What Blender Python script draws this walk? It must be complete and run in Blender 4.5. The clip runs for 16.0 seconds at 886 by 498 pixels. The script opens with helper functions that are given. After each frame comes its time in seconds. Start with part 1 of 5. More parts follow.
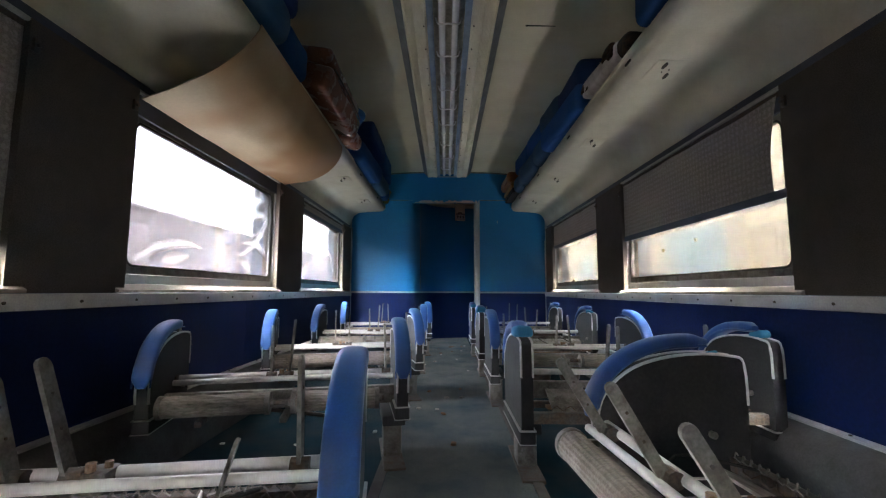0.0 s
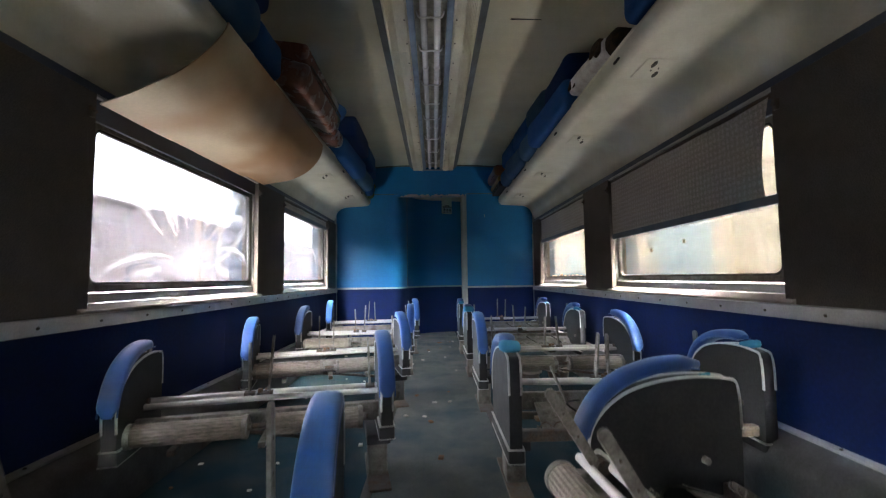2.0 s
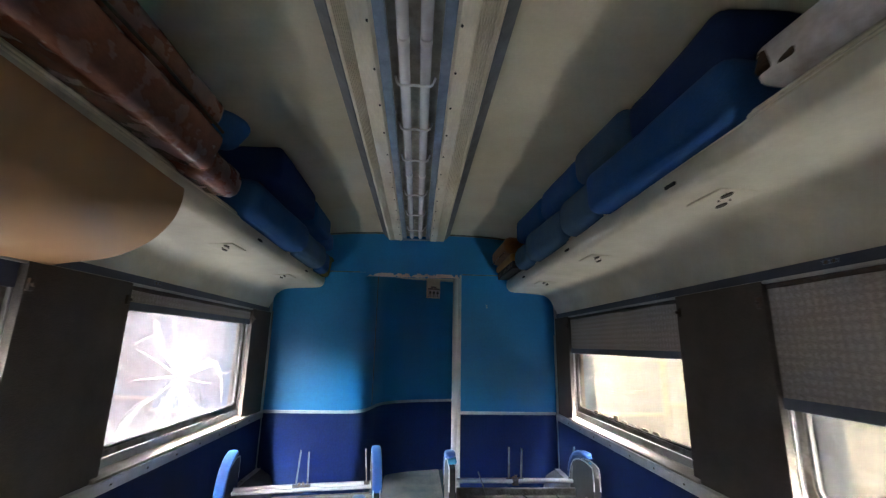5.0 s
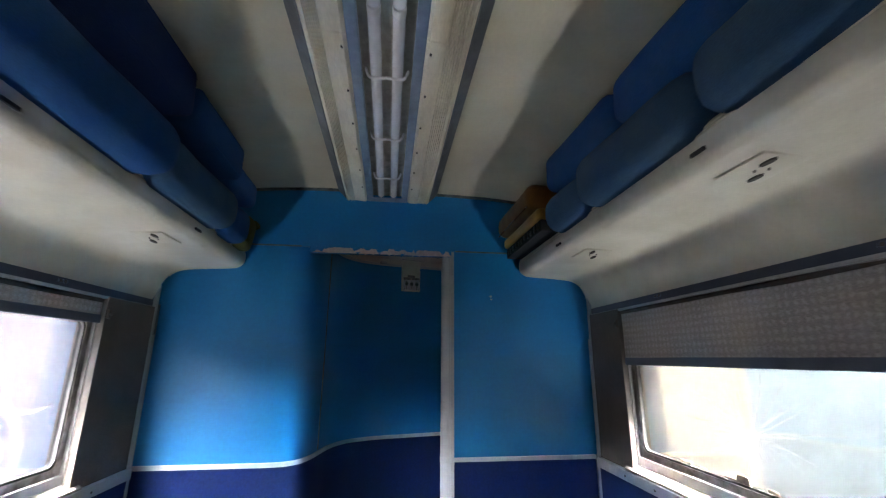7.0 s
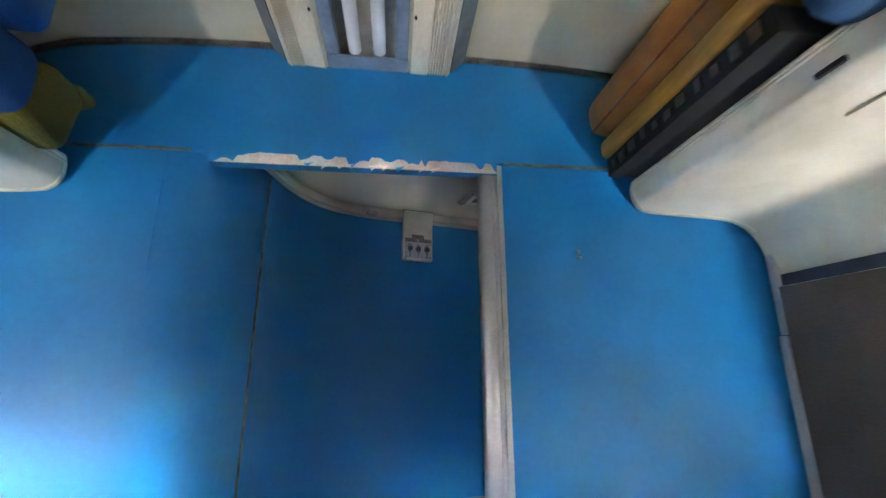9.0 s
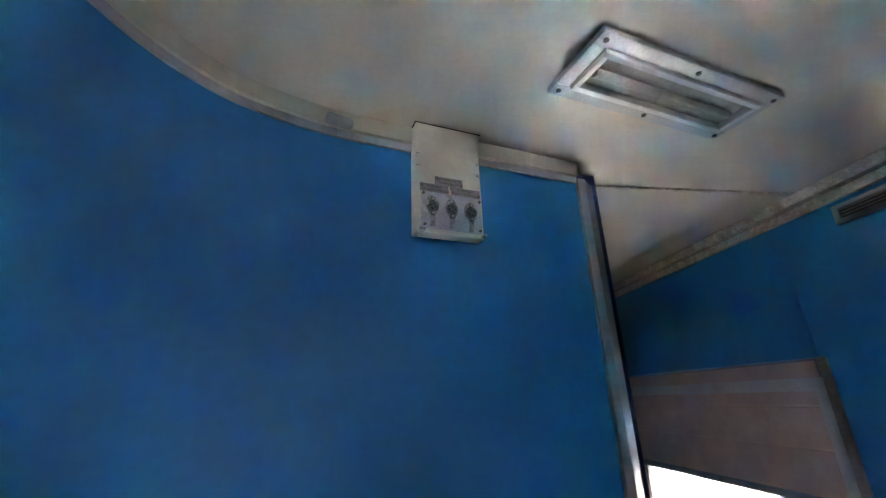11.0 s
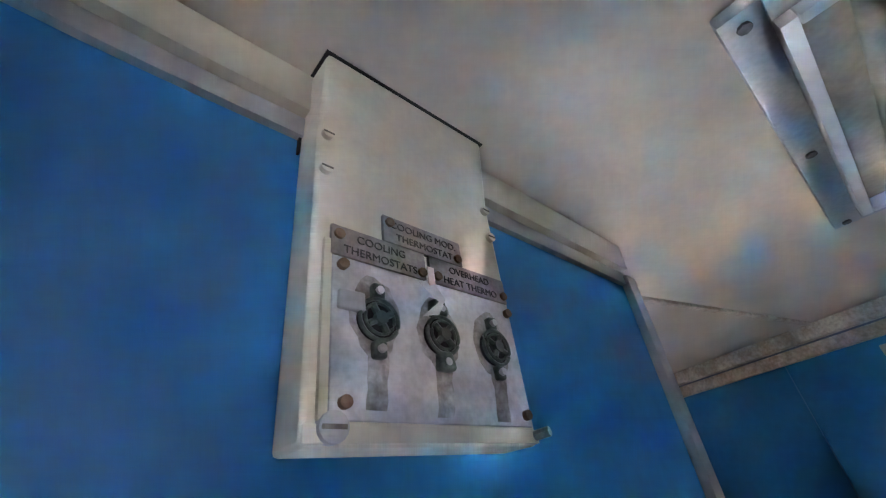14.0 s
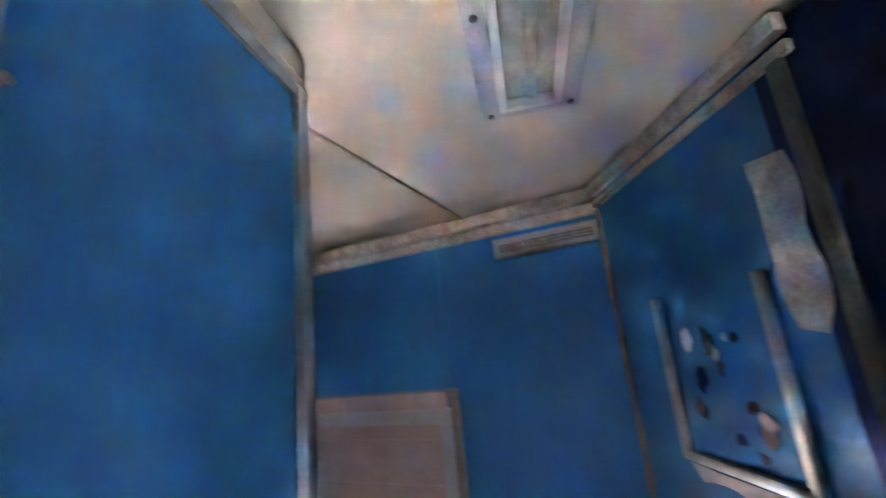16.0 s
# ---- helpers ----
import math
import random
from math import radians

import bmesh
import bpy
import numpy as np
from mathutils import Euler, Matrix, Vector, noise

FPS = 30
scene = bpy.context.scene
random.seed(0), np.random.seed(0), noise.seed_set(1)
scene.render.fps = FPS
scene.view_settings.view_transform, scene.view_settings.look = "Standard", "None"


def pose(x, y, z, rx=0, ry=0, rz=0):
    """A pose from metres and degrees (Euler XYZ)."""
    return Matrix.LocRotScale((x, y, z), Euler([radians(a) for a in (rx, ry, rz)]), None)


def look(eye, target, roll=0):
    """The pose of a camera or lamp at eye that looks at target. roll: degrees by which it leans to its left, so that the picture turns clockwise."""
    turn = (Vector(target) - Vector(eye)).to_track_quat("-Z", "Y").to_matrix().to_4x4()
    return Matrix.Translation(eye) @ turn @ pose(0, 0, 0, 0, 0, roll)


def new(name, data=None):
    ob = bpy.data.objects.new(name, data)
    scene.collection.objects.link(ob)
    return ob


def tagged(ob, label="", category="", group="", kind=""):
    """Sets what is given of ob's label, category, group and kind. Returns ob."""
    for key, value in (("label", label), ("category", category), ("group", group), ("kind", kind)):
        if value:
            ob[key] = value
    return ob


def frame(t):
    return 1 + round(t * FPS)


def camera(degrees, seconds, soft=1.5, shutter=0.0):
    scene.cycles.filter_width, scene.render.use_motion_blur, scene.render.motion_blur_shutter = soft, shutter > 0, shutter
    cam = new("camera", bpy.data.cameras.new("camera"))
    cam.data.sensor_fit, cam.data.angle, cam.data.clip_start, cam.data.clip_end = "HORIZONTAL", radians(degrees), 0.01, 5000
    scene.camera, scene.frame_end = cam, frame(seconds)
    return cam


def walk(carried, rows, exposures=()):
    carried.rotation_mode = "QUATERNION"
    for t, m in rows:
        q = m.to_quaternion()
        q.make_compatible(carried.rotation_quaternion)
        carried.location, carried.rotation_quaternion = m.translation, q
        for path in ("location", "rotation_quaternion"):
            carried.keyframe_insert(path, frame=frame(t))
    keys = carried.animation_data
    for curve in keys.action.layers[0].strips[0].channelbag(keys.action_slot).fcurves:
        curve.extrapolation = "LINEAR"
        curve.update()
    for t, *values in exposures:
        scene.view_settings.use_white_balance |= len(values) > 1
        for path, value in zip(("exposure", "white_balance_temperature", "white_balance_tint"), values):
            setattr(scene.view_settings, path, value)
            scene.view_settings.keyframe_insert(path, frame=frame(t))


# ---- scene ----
cam = camera(93.5, 16.0, soft=1.2, shutter=0.4)
PATH = [
    (0, (-0.039, -0.027, 0.815), (-0.052, 1.963, 1.016), 0.2),
    (0.5, (-0.042, -0.020, 0.806), (-0.016, 1.970, 1.000), -0.1),
    (1, (-0.047, -0.016, 0.806), (0.011, 1.973, 1.010), 0.0),
    (1.5, (-0.040, -0.016, 0.812), (0.039, 1.972, 1.021), 0.1),
    (2, (-0.018, 0.046, 0.935), (0.025, 2.040, 1.075), -0.8),
    (2.5, (0.044, 0.156, 1.233), (0.096, 2.153, 1.330), 0.1),
    (3, (0.060, 0.356, 1.397), (0.109, 2.350, 1.550), -0.9),
    (3.5, (0.020, 0.686, 1.477), (0.106, 2.677, 1.651), -0.2),
    (4, (0.033, 1.077, 1.497), (0.115, 3.065, 1.699), 0.3),
    (4.2, (0.045, 1.243, 1.514), (0.135, 3.225, 1.764), 0.7),
    (6.3, (-0.031, 2.874, 1.423), (0.165, 4.774, 2.016), -0.3),
    (6.5, (-0.019, 3.017, 1.436), (0.229, 4.921, 1.993), -0.5),
    (7, (0.026, 3.417, 1.460), (0.269, 5.336, 1.966), 0.3),
    (7.5, (0.039, 3.804, 1.495), (0.282, 5.729, 1.980), 0.3),
    (8, (0.036, 4.241, 1.505), (0.310, 6.166, 1.975), -0.1),
    (8.5, (0.041, 4.639, 1.534), (0.340, 6.565, 1.983), -0.5),
    (9, (0.110, 5.015, 1.525), (0.322, 6.940, 2.035), -0.2),
    (9.5, (0.059, 5.365, 1.569), (0.250, 7.293, 2.065), 0.1),
    (10, (0.070, 5.716, 1.586), (0.247, 7.646, 2.078), -0.4),
    (12.5, (0.052, 7.093, 1.988), (0.680, 8.673, 3.041), -7.6),
    (13, (0.073, 7.107, 2.038), (0.820, 8.622, 3.109), -8.3),
    (13.5, (0.089, 7.113, 2.045), (0.918, 8.585, 3.116), -7.7),
    (14, (0.097, 7.114, 2.038), (0.961, 8.564, 3.110), -8.0),
    (14.5, (0.101, 7.115, 2.027), (1.016, 8.539, 3.092), -7.7),
    (15, (0.146, 7.124, 1.996), (1.200, 8.481, 3.020), -7.3),
    (15.5, (0.211, 7.051, 1.857), (1.475, 8.285, 2.795), -7.1),
    (16, (0.234, 7.087, 1.919), (1.993, 7.909, 2.399), -5.9),
]
EXPOSURES = [(0, 9.35, 6700, 10), (2.0, 9.5, 6750, 10), (4.2, 9.65, 6700, 10), (6.3, 10.0, 6450, 11), (7.0, 10.1, 6300, 12), (8.0, 10.5, 6250, 12), (9.0, 11.75, 6450, 13), (9.5, 12.15, 6500, 13), (10.0, 12.35, 6500, 13), (12.5, 13.2, 6550, 20), (14.0, 13.1, 6600, 22), (15.0, 13.0, 6700, 24), (15.5, 13.15, 6900, 26), (16, 13.45, 7050, 29)]
walk(cam, [(t, look(eye, target, roll)) for t, eye, target, roll in PATH], EXPOSURES)

# ---- world and sun: a bright overcast day ----
world = bpy.data.worlds.new("world")
scene.world = world
world.use_nodes = True
wn = world.node_tree.nodes
wl = world.node_tree.links
sky = wn.new("ShaderNodeTexSky")
sky.sky_type = "NISHITA"
sky.sun_disc = False
sky.sun_elevation = radians(55)
sky.sun_rotation = radians(174)
sky.dust_density = 6.0
sky.air_density = 1.0
soften = wn.new("ShaderNodeHueSaturation")
soften.inputs["Saturation"].default_value = 0.3
wl.new(sky.outputs[0], soften.inputs["Color"])
wl.new(soften.outputs[0], wn["Background"].inputs[0])
wn["Background"].inputs[1].default_value = 0.15
sun = new("sun", bpy.data.lights.new("sun", "SUN"))
sun.data.energy, sun.data.angle, sun.data.color = 0.06, radians(35), (1.0, 0.97, 0.93)
sun.matrix_world = look((0, 0, 0), (-math.cos(radians(55)) * 0.105, math.cos(radians(55)) * 0.994, -math.sin(radians(55))))

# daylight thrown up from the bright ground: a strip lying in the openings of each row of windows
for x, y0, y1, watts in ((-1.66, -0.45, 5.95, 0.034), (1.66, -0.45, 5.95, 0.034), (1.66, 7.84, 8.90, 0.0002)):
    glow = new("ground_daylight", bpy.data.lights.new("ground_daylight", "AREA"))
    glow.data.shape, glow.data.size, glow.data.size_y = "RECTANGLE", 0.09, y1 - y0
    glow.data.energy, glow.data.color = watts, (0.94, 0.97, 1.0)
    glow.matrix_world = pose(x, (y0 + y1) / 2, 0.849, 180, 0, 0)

# ---- materials ----
def mat(name, col, rough=0.5, metal=0.0, col2=None, scale=6.0, amount=0.5, grain=0.0, gscale=120.0, bump=0.0, bscale=60.0,
        rough_var=0.0, stretch=(1, 1, 1), spec=0.5, island=0.0):
    """A surface with stains at one scale, grain at a finer one, uneven gloss and fine relief, in metres."""
    m = bpy.data.materials.new(name)
    m.use_nodes = True
    nt = m.node_tree
    n, l = nt.nodes, nt.links
    b = n["Principled BSDF"]
    b.inputs["Roughness"].default_value = rough
    b.inputs["Metallic"].default_value = metal
    b.inputs["Specular IOR Level"].default_value = spec
    geo = n.new("ShaderNodeNewGeometry")
    mp = n.new("ShaderNodeMapping")
    mp.inputs["Scale"].default_value = stretch
    l.new(geo.outputs["Position"], mp.inputs[0])
    big = n.new("ShaderNodeTexNoise")
    big.inputs["Scale"].default_value, big.inputs["Detail"].default_value, big.inputs["Roughness"].default_value = scale, 6, 0.6
    l.new(mp.outputs[0], big.inputs["Vector"])
    ramp = n.new("ShaderNodeValToRGB")
    ramp.color_ramp.elements[0].position, ramp.color_ramp.elements[1].position = 0.38, 0.68
    ramp.color_ramp.elements[0].color = (*col, 1)
    c2 = col2 or tuple(c * 0.72 for c in col)
    ramp.color_ramp.elements[1].color = (*[a + (d - a) * amount for a, d in zip(col, c2)], 1)
    l.new(big.outputs[0], ramp.inputs[0])
    out = ramp.outputs[0]
    if grain:
        fine = n.new("ShaderNodeTexNoise")
        fine.inputs["Scale"].default_value, fine.inputs["Detail"].default_value = gscale, 3
        l.new(mp.outputs[0], fine.inputs["Vector"])
        mr = n.new("ShaderNodeMapRange")
        mr.inputs[1].default_value, mr.inputs[2].default_value = 0.3, 0.7
        mr.inputs[3].default_value, mr.inputs[4].default_value = 1 - grain, 1 + grain
        l.new(fine.outputs[0], mr.inputs[0])
        mul = n.new("ShaderNodeVectorMath")
        mul.operation = "SCALE"
        l.new(out, mul.inputs[0])
        l.new(mr.outputs[0], mul.inputs["Scale"])
        out = mul.outputs[0]
    if island:
        info = n.new("ShaderNodeObjectInfo")
        mr = n.new("ShaderNodeMapRange")
        mr.inputs[3].default_value, mr.inputs[4].default_value = 1 - island, 1 + island
        l.new(info.outputs["Random"], mr.inputs[0])
        mul = n.new("ShaderNodeVectorMath")
        mul.operation = "SCALE"
        l.new(out, mul.inputs[0])
        l.new(mr.outputs[0], mul.inputs["Scale"])
        out = mul.outputs[0]
    l.new(out, b.inputs["Base Color"])
    if rough_var:
        mr = n.new("ShaderNodeMapRange")
        mr.inputs[3].default_value, mr.inputs[4].default_value = max(0.03, rough - rough_var), min(1, rough + rough_var)
        l.new(big.outputs[0], mr.inputs[0])
        l.new(mr.outputs[0], b.inputs["Roughness"])
    if bump:
        bt = n.new("ShaderNodeTexNoise")
        bt.inputs["Scale"].default_value, bt.inputs["Detail"].default_value = bscale, 4
        l.new(mp.outputs[0], bt.inputs["Vector"])
        bp = n.new("ShaderNodeBump")
        bp.inputs["Strength"].default_value, bp.inputs["Distance"].default_value = bump, 0.004
        l.new(bt.outputs[0], bp.inputs["Height"])
        l.new(bp.outputs[0], b.inputs["Normal"])
    return m


M_BLUE = mat("blue_laminate", (0.005, 0.190, 0.45), 0.45, spec=0.45, col2=(0.005, 0.165, 0.40), scale=1.7, amount=0.7, grain=0.05, gscale=45, bump=0.05, bscale=30, rough_var=0.06)
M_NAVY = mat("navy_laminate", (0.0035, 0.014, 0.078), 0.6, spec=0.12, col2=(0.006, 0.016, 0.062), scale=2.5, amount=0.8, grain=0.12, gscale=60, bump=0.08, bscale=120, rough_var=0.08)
M_CREAM = mat("cream_paint", (0.68, 0.635, 0.51), 0.36, col2=(0.50, 0.45, 0.33), scale=2.2, amount=0.8, grain=0.03, gscale=80, bump=0.05, bscale=25, rough_var=0.1)
M_CEIL = mat("cream_ceiling_paint", (0.60, 0.545, 0.40), 0.5, col2=(0.48, 0.42, 0.28), scale=1.5, amount=0.8, grain=0.03, gscale=60, bump=0.05, bscale=18, rough_var=0.1)
M_GREYCEIL = mat("grey_white_paint", (0.62, 0.53, 0.42), 0.36, col2=(0.54, 0.445, 0.335), scale=3, amount=0.8, grain=0.03, gscale=90, bump=0.03, bscale=40, rough_var=0.03)
M_BROWN = mat("brown_pillar_fabric", (0.10, 0.086, 0.074), 0.9, col2=(0.07, 0.06, 0.052), scale=9, grain=0.35, gscale=240, bump=0.35, bscale=260, spec=0.2)
M_ALU = mat("aluminium", (0.47, 0.46, 0.445), 0.36, 0.45, col2=(0.36, 0.34, 0.315), scale=10, amount=0.5, grain=0.10, gscale=150, rough_var=0.15)
M_STEEL = mat("worn_steel_paint", (0.20, 0.19, 0.175), 0.48, 0.4, col2=(0.085, 0.066, 0.05), scale=18, amount=0.9, grain=0.2, gscale=130, bump=0.15, bscale=90, rough_var=0.15)
M_CHROME = mat("dull_chrome_tube", (0.48, 0.47, 0.455), 0.31, 0.72, col2=(0.40, 0.385, 0.37), scale=7, amount=0.4, grain=0.05, gscale=100, rough_var=0.02)
M_DARKSTEEL = mat("dark_steel", (0.085, 0.08, 0.075), 0.5, 0.6, col2=(0.10, 0.06, 0.035), scale=22, amount=0.9, grain=0.25, gscale=120, bump=0.2, bscale=80, rough_var=0.15)
M_VINYL = mat("blue_vinyl_pad", (0.010, 0.052, 0.190), 0.36, col2=(0.018, 0.066, 0.205), scale=12, amount=0.8, grain=0.1, gscale=220, bump=0.1, bscale=300, rough_var=0.08)
M_CYAN = mat("torn_cyan_foam", (0.02, 0.17, 0.30), 0.85, col2=(0.03, 0.2, 0.3), scale=40, amount=0.8, bump=0.4, bscale=120)
M_BLACK = mat("black_vinyl_panel", (0.014, 0.015, 0.017), 0.55, spec=0.22, col2=(0.024, 0.024, 0.024), scale=10, amount=0.8, grain=0.2, gscale=90, bump=0.12, bscale=180, rough_var=0.12)
M_CARPET = mat("dusty_blue_carpet", (0.009, 0.034, 0.050), 0.95, col2=(0.032, 0.043, 0.047), scale=3.5, amount=1.0, grain=0.45, gscale=330, bump=0.5, bscale=400, spec=0.1)
M_AISLE = mat("worn_aisle_carpet", (0.150, 0.160, 0.160), 0.92, col2=(0.048, 0.086, 0.105), scale=2.6, amount=0.9, grain=0.4, gscale=300, bump=0.4, bscale=350, spec=0.1)
M_STRIP = mat("rubber_aisle_strip", (0.055, 0.048, 0.042), 0.75, col2=(0.09, 0.085, 0.08), scale=20, amount=0.8, grain=0.2, gscale=200, bump=0.2)
M_CUSH = mat("blue_velour", (0.009, 0.066, 0.215), 0.9, col2=(0.020, 0.080, 0.205), scale=7, amount=0.9, grain=0.22, gscale=260, bump=0.25, bscale=300, spec=0.2, island=0.15)
M_CUSHD = mat("faded_blue_velour", (0.048, 0.100, 0.160), 0.9, col2=(0.026, 0.078, 0.165), scale=6, amount=0.9, grain=0.2, gscale=260, bump=0.25, bscale=300, spec=0.2, island=0.15)
M_NAVYCUSH = mat("navy_velour", (0.007, 0.026, 0.105), 0.92, col2=(0.012, 0.036, 0.115), scale=7, grain=0.22, gscale=260, bump=0.25, bscale=300, spec=0.2)
M_LEATHER = mat("brown_leatherette", (0.23, 0.085, 0.052), 0.27, col2=(0.10, 0.036, 0.024), scale=8, amount=0.9, grain=0.12, gscale=150, bump=0.15, bscale=140, rough_var=0.1)
M_ORANGE = mat("orange_brown_vinyl", (0.30, 0.105, 0.012), 0.45, col2=(0.19, 0.062, 0.010), scale=10, amount=0.9, grain=0.12, gscale=150, bump=0.12, bscale=150, rough_var=0.1)
M_WOOD = mat("varnished_wood_edge", (0.42, 0.20, 0.028), 0.5, col2=(0.29, 0.125, 0.022), scale=14, amount=0.9, grain=0.15, gscale=60, stretch=(1, 0.12, 1), bump=0.1)
M_OLIVE = mat("olive_foam", (0.105, 0.10, 0.010), 0.95, col2=(0.09, 0.085, 0.02), scale=30, amount=0.9, grain=0.2, gscale=150, bump=0.5, bscale=140)
M_WHITEVINYL = mat("white_torn_vinyl", (0.66, 0.62, 0.60), 0.5, col2=(0.42, 0.36, 0.33), scale=16, amount=0.8, grain=0.05, bump=0.2, bscale=60)
M_CHAR = mat("charred_foam", (0.026, 0.017, 0.012), 0.95, col2=(0.12, 0.055, 0.018), scale=22, amount=0.6, grain=0.3, bump=0.5, bscale=90)
M_BLIND = mat("blind_hem_blue_grey", (0.105, 0.125, 0.17), 0.7, col2=(0.085, 0.10, 0.14), scale=10, grain=0.1, gscale=200, bump=0.1)
M_DKBLUE = mat("dark_blue_grey_strip", (0.045, 0.055, 0.085), 0.55, col2=(0.03, 0.036, 0.055), scale=6, grain=0.1, gscale=100, bump=0.1)
M_TUBE = mat("white_glass_tube", (0.82, 0.82, 0.82), 0.15, col2=(0.7, 0.7, 0.68), scale=8, amount=0.6, grain=0.02)
M_LAMPBED = mat("grey_lamp_bed", (0.42, 0.39, 0.32), 0.5, col2=(0.26, 0.23, 0.18), scale=16, amount=0.9, grain=0.08)
M_CHANNEL = mat("blue_grey_channel_paint", (0.23, 0.30, 0.40), 0.45, col2=(0.16, 0.21, 0.28), scale=14, amount=0.9, grain=0.08, gscale=120, bump=0.1)
M_LAMPTRIM = mat("cream_lamp_moulding", (0.80, 0.75, 0.60), 0.42, col2=(0.60, 0.53, 0.38), scale=9, amount=0.8, grain=0.06, gscale=140, bump=0.12, bscale=70, stretch=(1, 0.25, 1))
# grey-blue puts the shade on the cream moulding's sides into the colour
M_TRIMSIDE = mat("shade_toned_moulding_side", (0.15, 0.165, 0.17), 0.5, col2=(0.09, 0.10, 0.105), scale=9, amount=0.9, grain=0.08, gscale=120, bump=0.1)
M_PLASTIC = mat("white_plastic", (0.74, 0.73, 0.70), 0.4, col2=(0.6, 0.58, 0.54), scale=20, amount=0.7)
M_SHEET = mat("tan_stained_sheet", (0.62, 0.50, 0.34), 0.6, col2=(0.52, 0.40, 0.25), scale=3.0, amount=0.8, grain=0.05, gscale=60, bump=0.12, bscale=14)
M_SILL = mat("beige_window_sill", (0.27, 0.24, 0.205), 0.55, spec=0.3, col2=(0.18, 0.145, 0.115), scale=10, amount=0.9, grain=0.12, gscale=120, bump=0.15, bscale=60, stretch=(1, 0.3, 1))
M_SOCKET = mat("brown_shadowed_socket", (0.07, 0.06, 0.048), 0.8, col2=(0.03, 0.026, 0.02), scale=40)
M_HOLE = mat("black_recess", (0.012, 0.011, 0.010), 0.8)
M_PINK = mat("bare_pink_backing", (0.60, 0.44, 0.37), 0.85, col2=(0.68, 0.55, 0.48), scale=30, amount=0.9, grain=0.06, bump=0.25, bscale=120)
M_BOXCREAM = mat("cream_box_paint", (0.70, 0.64, 0.50), 0.4, col2=(0.60, 0.52, 0.38), scale=18, amount=0.8, grain=0.03, gscale=150, bump=0.1, bscale=60, rough_var=0.1)
M_PLATE = mat("oxidised_face_plate", (0.58, 0.57, 0.575), 0.4, 0.2, col2=(0.40, 0.38, 0.37), scale=30, amount=1.0, grain=0.1, gscale=220, bump=0.12, bscale=150, rough_var=0.12)
M_TAG = mat("brown_name_plate", (0.28, 0.245, 0.225), 0.4, 0.3, col2=(0.20, 0.165, 0.14), scale=60, amount=0.9, grain=0.15, gscale=300)
M_GRIME = mat("oily_grime", (0.085, 0.070, 0.052), 0.6, col2=(0.22, 0.19, 0.155), scale=60, amount=0.9, grain=0.2, gscale=200)
M_RUST = mat("rusty_screw", (0.25, 0.17, 0.11), 0.5, 0.6, col2=(0.12, 0.06, 0.03), scale=80, amount=0.9)
M_RUSTWALL = mat("rust_stained_moulding", (0.62, 0.56, 0.45), 0.45, 0.1, col2=(0.36, 0.22, 0.13), scale=26, amount=0.75, grain=0.2, gscale=120, bump=0.25, bscale=70)
M_DUCT = mat("grey_heater_duct", (0.085, 0.088, 0.092), 0.4, 0.4, col2=(0.05, 0.047, 0.044), scale=7, amount=0.9, grain=0.15, gscale=120, rough_var=0.15, bump=0.1)
M_DEBRIS = mat("brown_debris", (0.12, 0.068, 0.038), 0.9, col2=(0.22, 0.11, 0.05), scale=40, amount=0.9, grain=0.3, bump=0.5)
M_PAPER = mat("pale_scraps", (0.5, 0.48, 0.44), 0.85, col2=(0.35, 0.33, 0.3), scale=40, amount=0.8, island=0.3)
M_GREENTRIM = mat("tarnished_green_trim", (0.075, 0.105, 0.10), 0.5, 0.4, col2=(0.12, 0.11, 0.08), scale=25, amount=0.9, grain=0.2)
M_BLOCK = mat("cream_block_wall", (0.46, 0.425, 0.355), 0.85, col2=(0.40, 0.365, 0.295), scale=1.2, amount=0.8, grain=0.08, gscale=60, bump=0.3, bscale=50)
M_OUTBLUE = mat("faded_blue_door_paint", (0.24, 0.30, 0.33), 0.7, col2=(0.19, 0.25, 0.28), scale=3, amount=0.8, grain=0.06)
M_LILAC = mat("lilac_grey_render", (0.25, 0.24, 0.255), 0.9, col2=(0.20, 0.185, 0.185), scale=0.5, amount=1.0, grain=0.08, gscale=20, bump=0.2)
M_GROUND = mat("gravel_ground", (0.20, 0.185, 0.165), 0.95, col2=(0.12, 0.115, 0.1), scale=1.5, amount=0.9, grain=0.35, gscale=40, bump=0.6, bscale=30)
M_SHELL = mat("outer_steel_skin", (0.2, 0.22, 0.25), 0.5, 0.4, grain=0.1)
M_PINKBLIND = mat("pinkish_blind_fabric", (0.50, 0.36, 0.31), 0.85, col2=(0.42, 0.29, 0.25), scale=8, amount=0.9, grain=0.08, gscale=200)
M_DRIP = mat("thin_oily_drip", (0.20, 0.175, 0.145), 0.4, col2=(0.43, 0.41, 0.395), scale=55, amount=1.0, grain=0.25, gscale=260)
M_PLASTER = mat("rough_grey_plaster", (0.46, 0.43, 0.385), 0.9, col2=(0.30, 0.27, 0.235), scale=45, amount=0.9, grain=0.2, gscale=160, bump=0.7, bscale=70)
M_DIAL = mat("dark_corroded_dial", (0.055, 0.075, 0.066), 0.4, 0.4, col2=(0.15, 0.17, 0.15), scale=160, amount=0.9, grain=0.2, gscale=300)
M_TEXT = mat("engraved_lettering", (0.05, 0.045, 0.04), 0.5, 0.3)


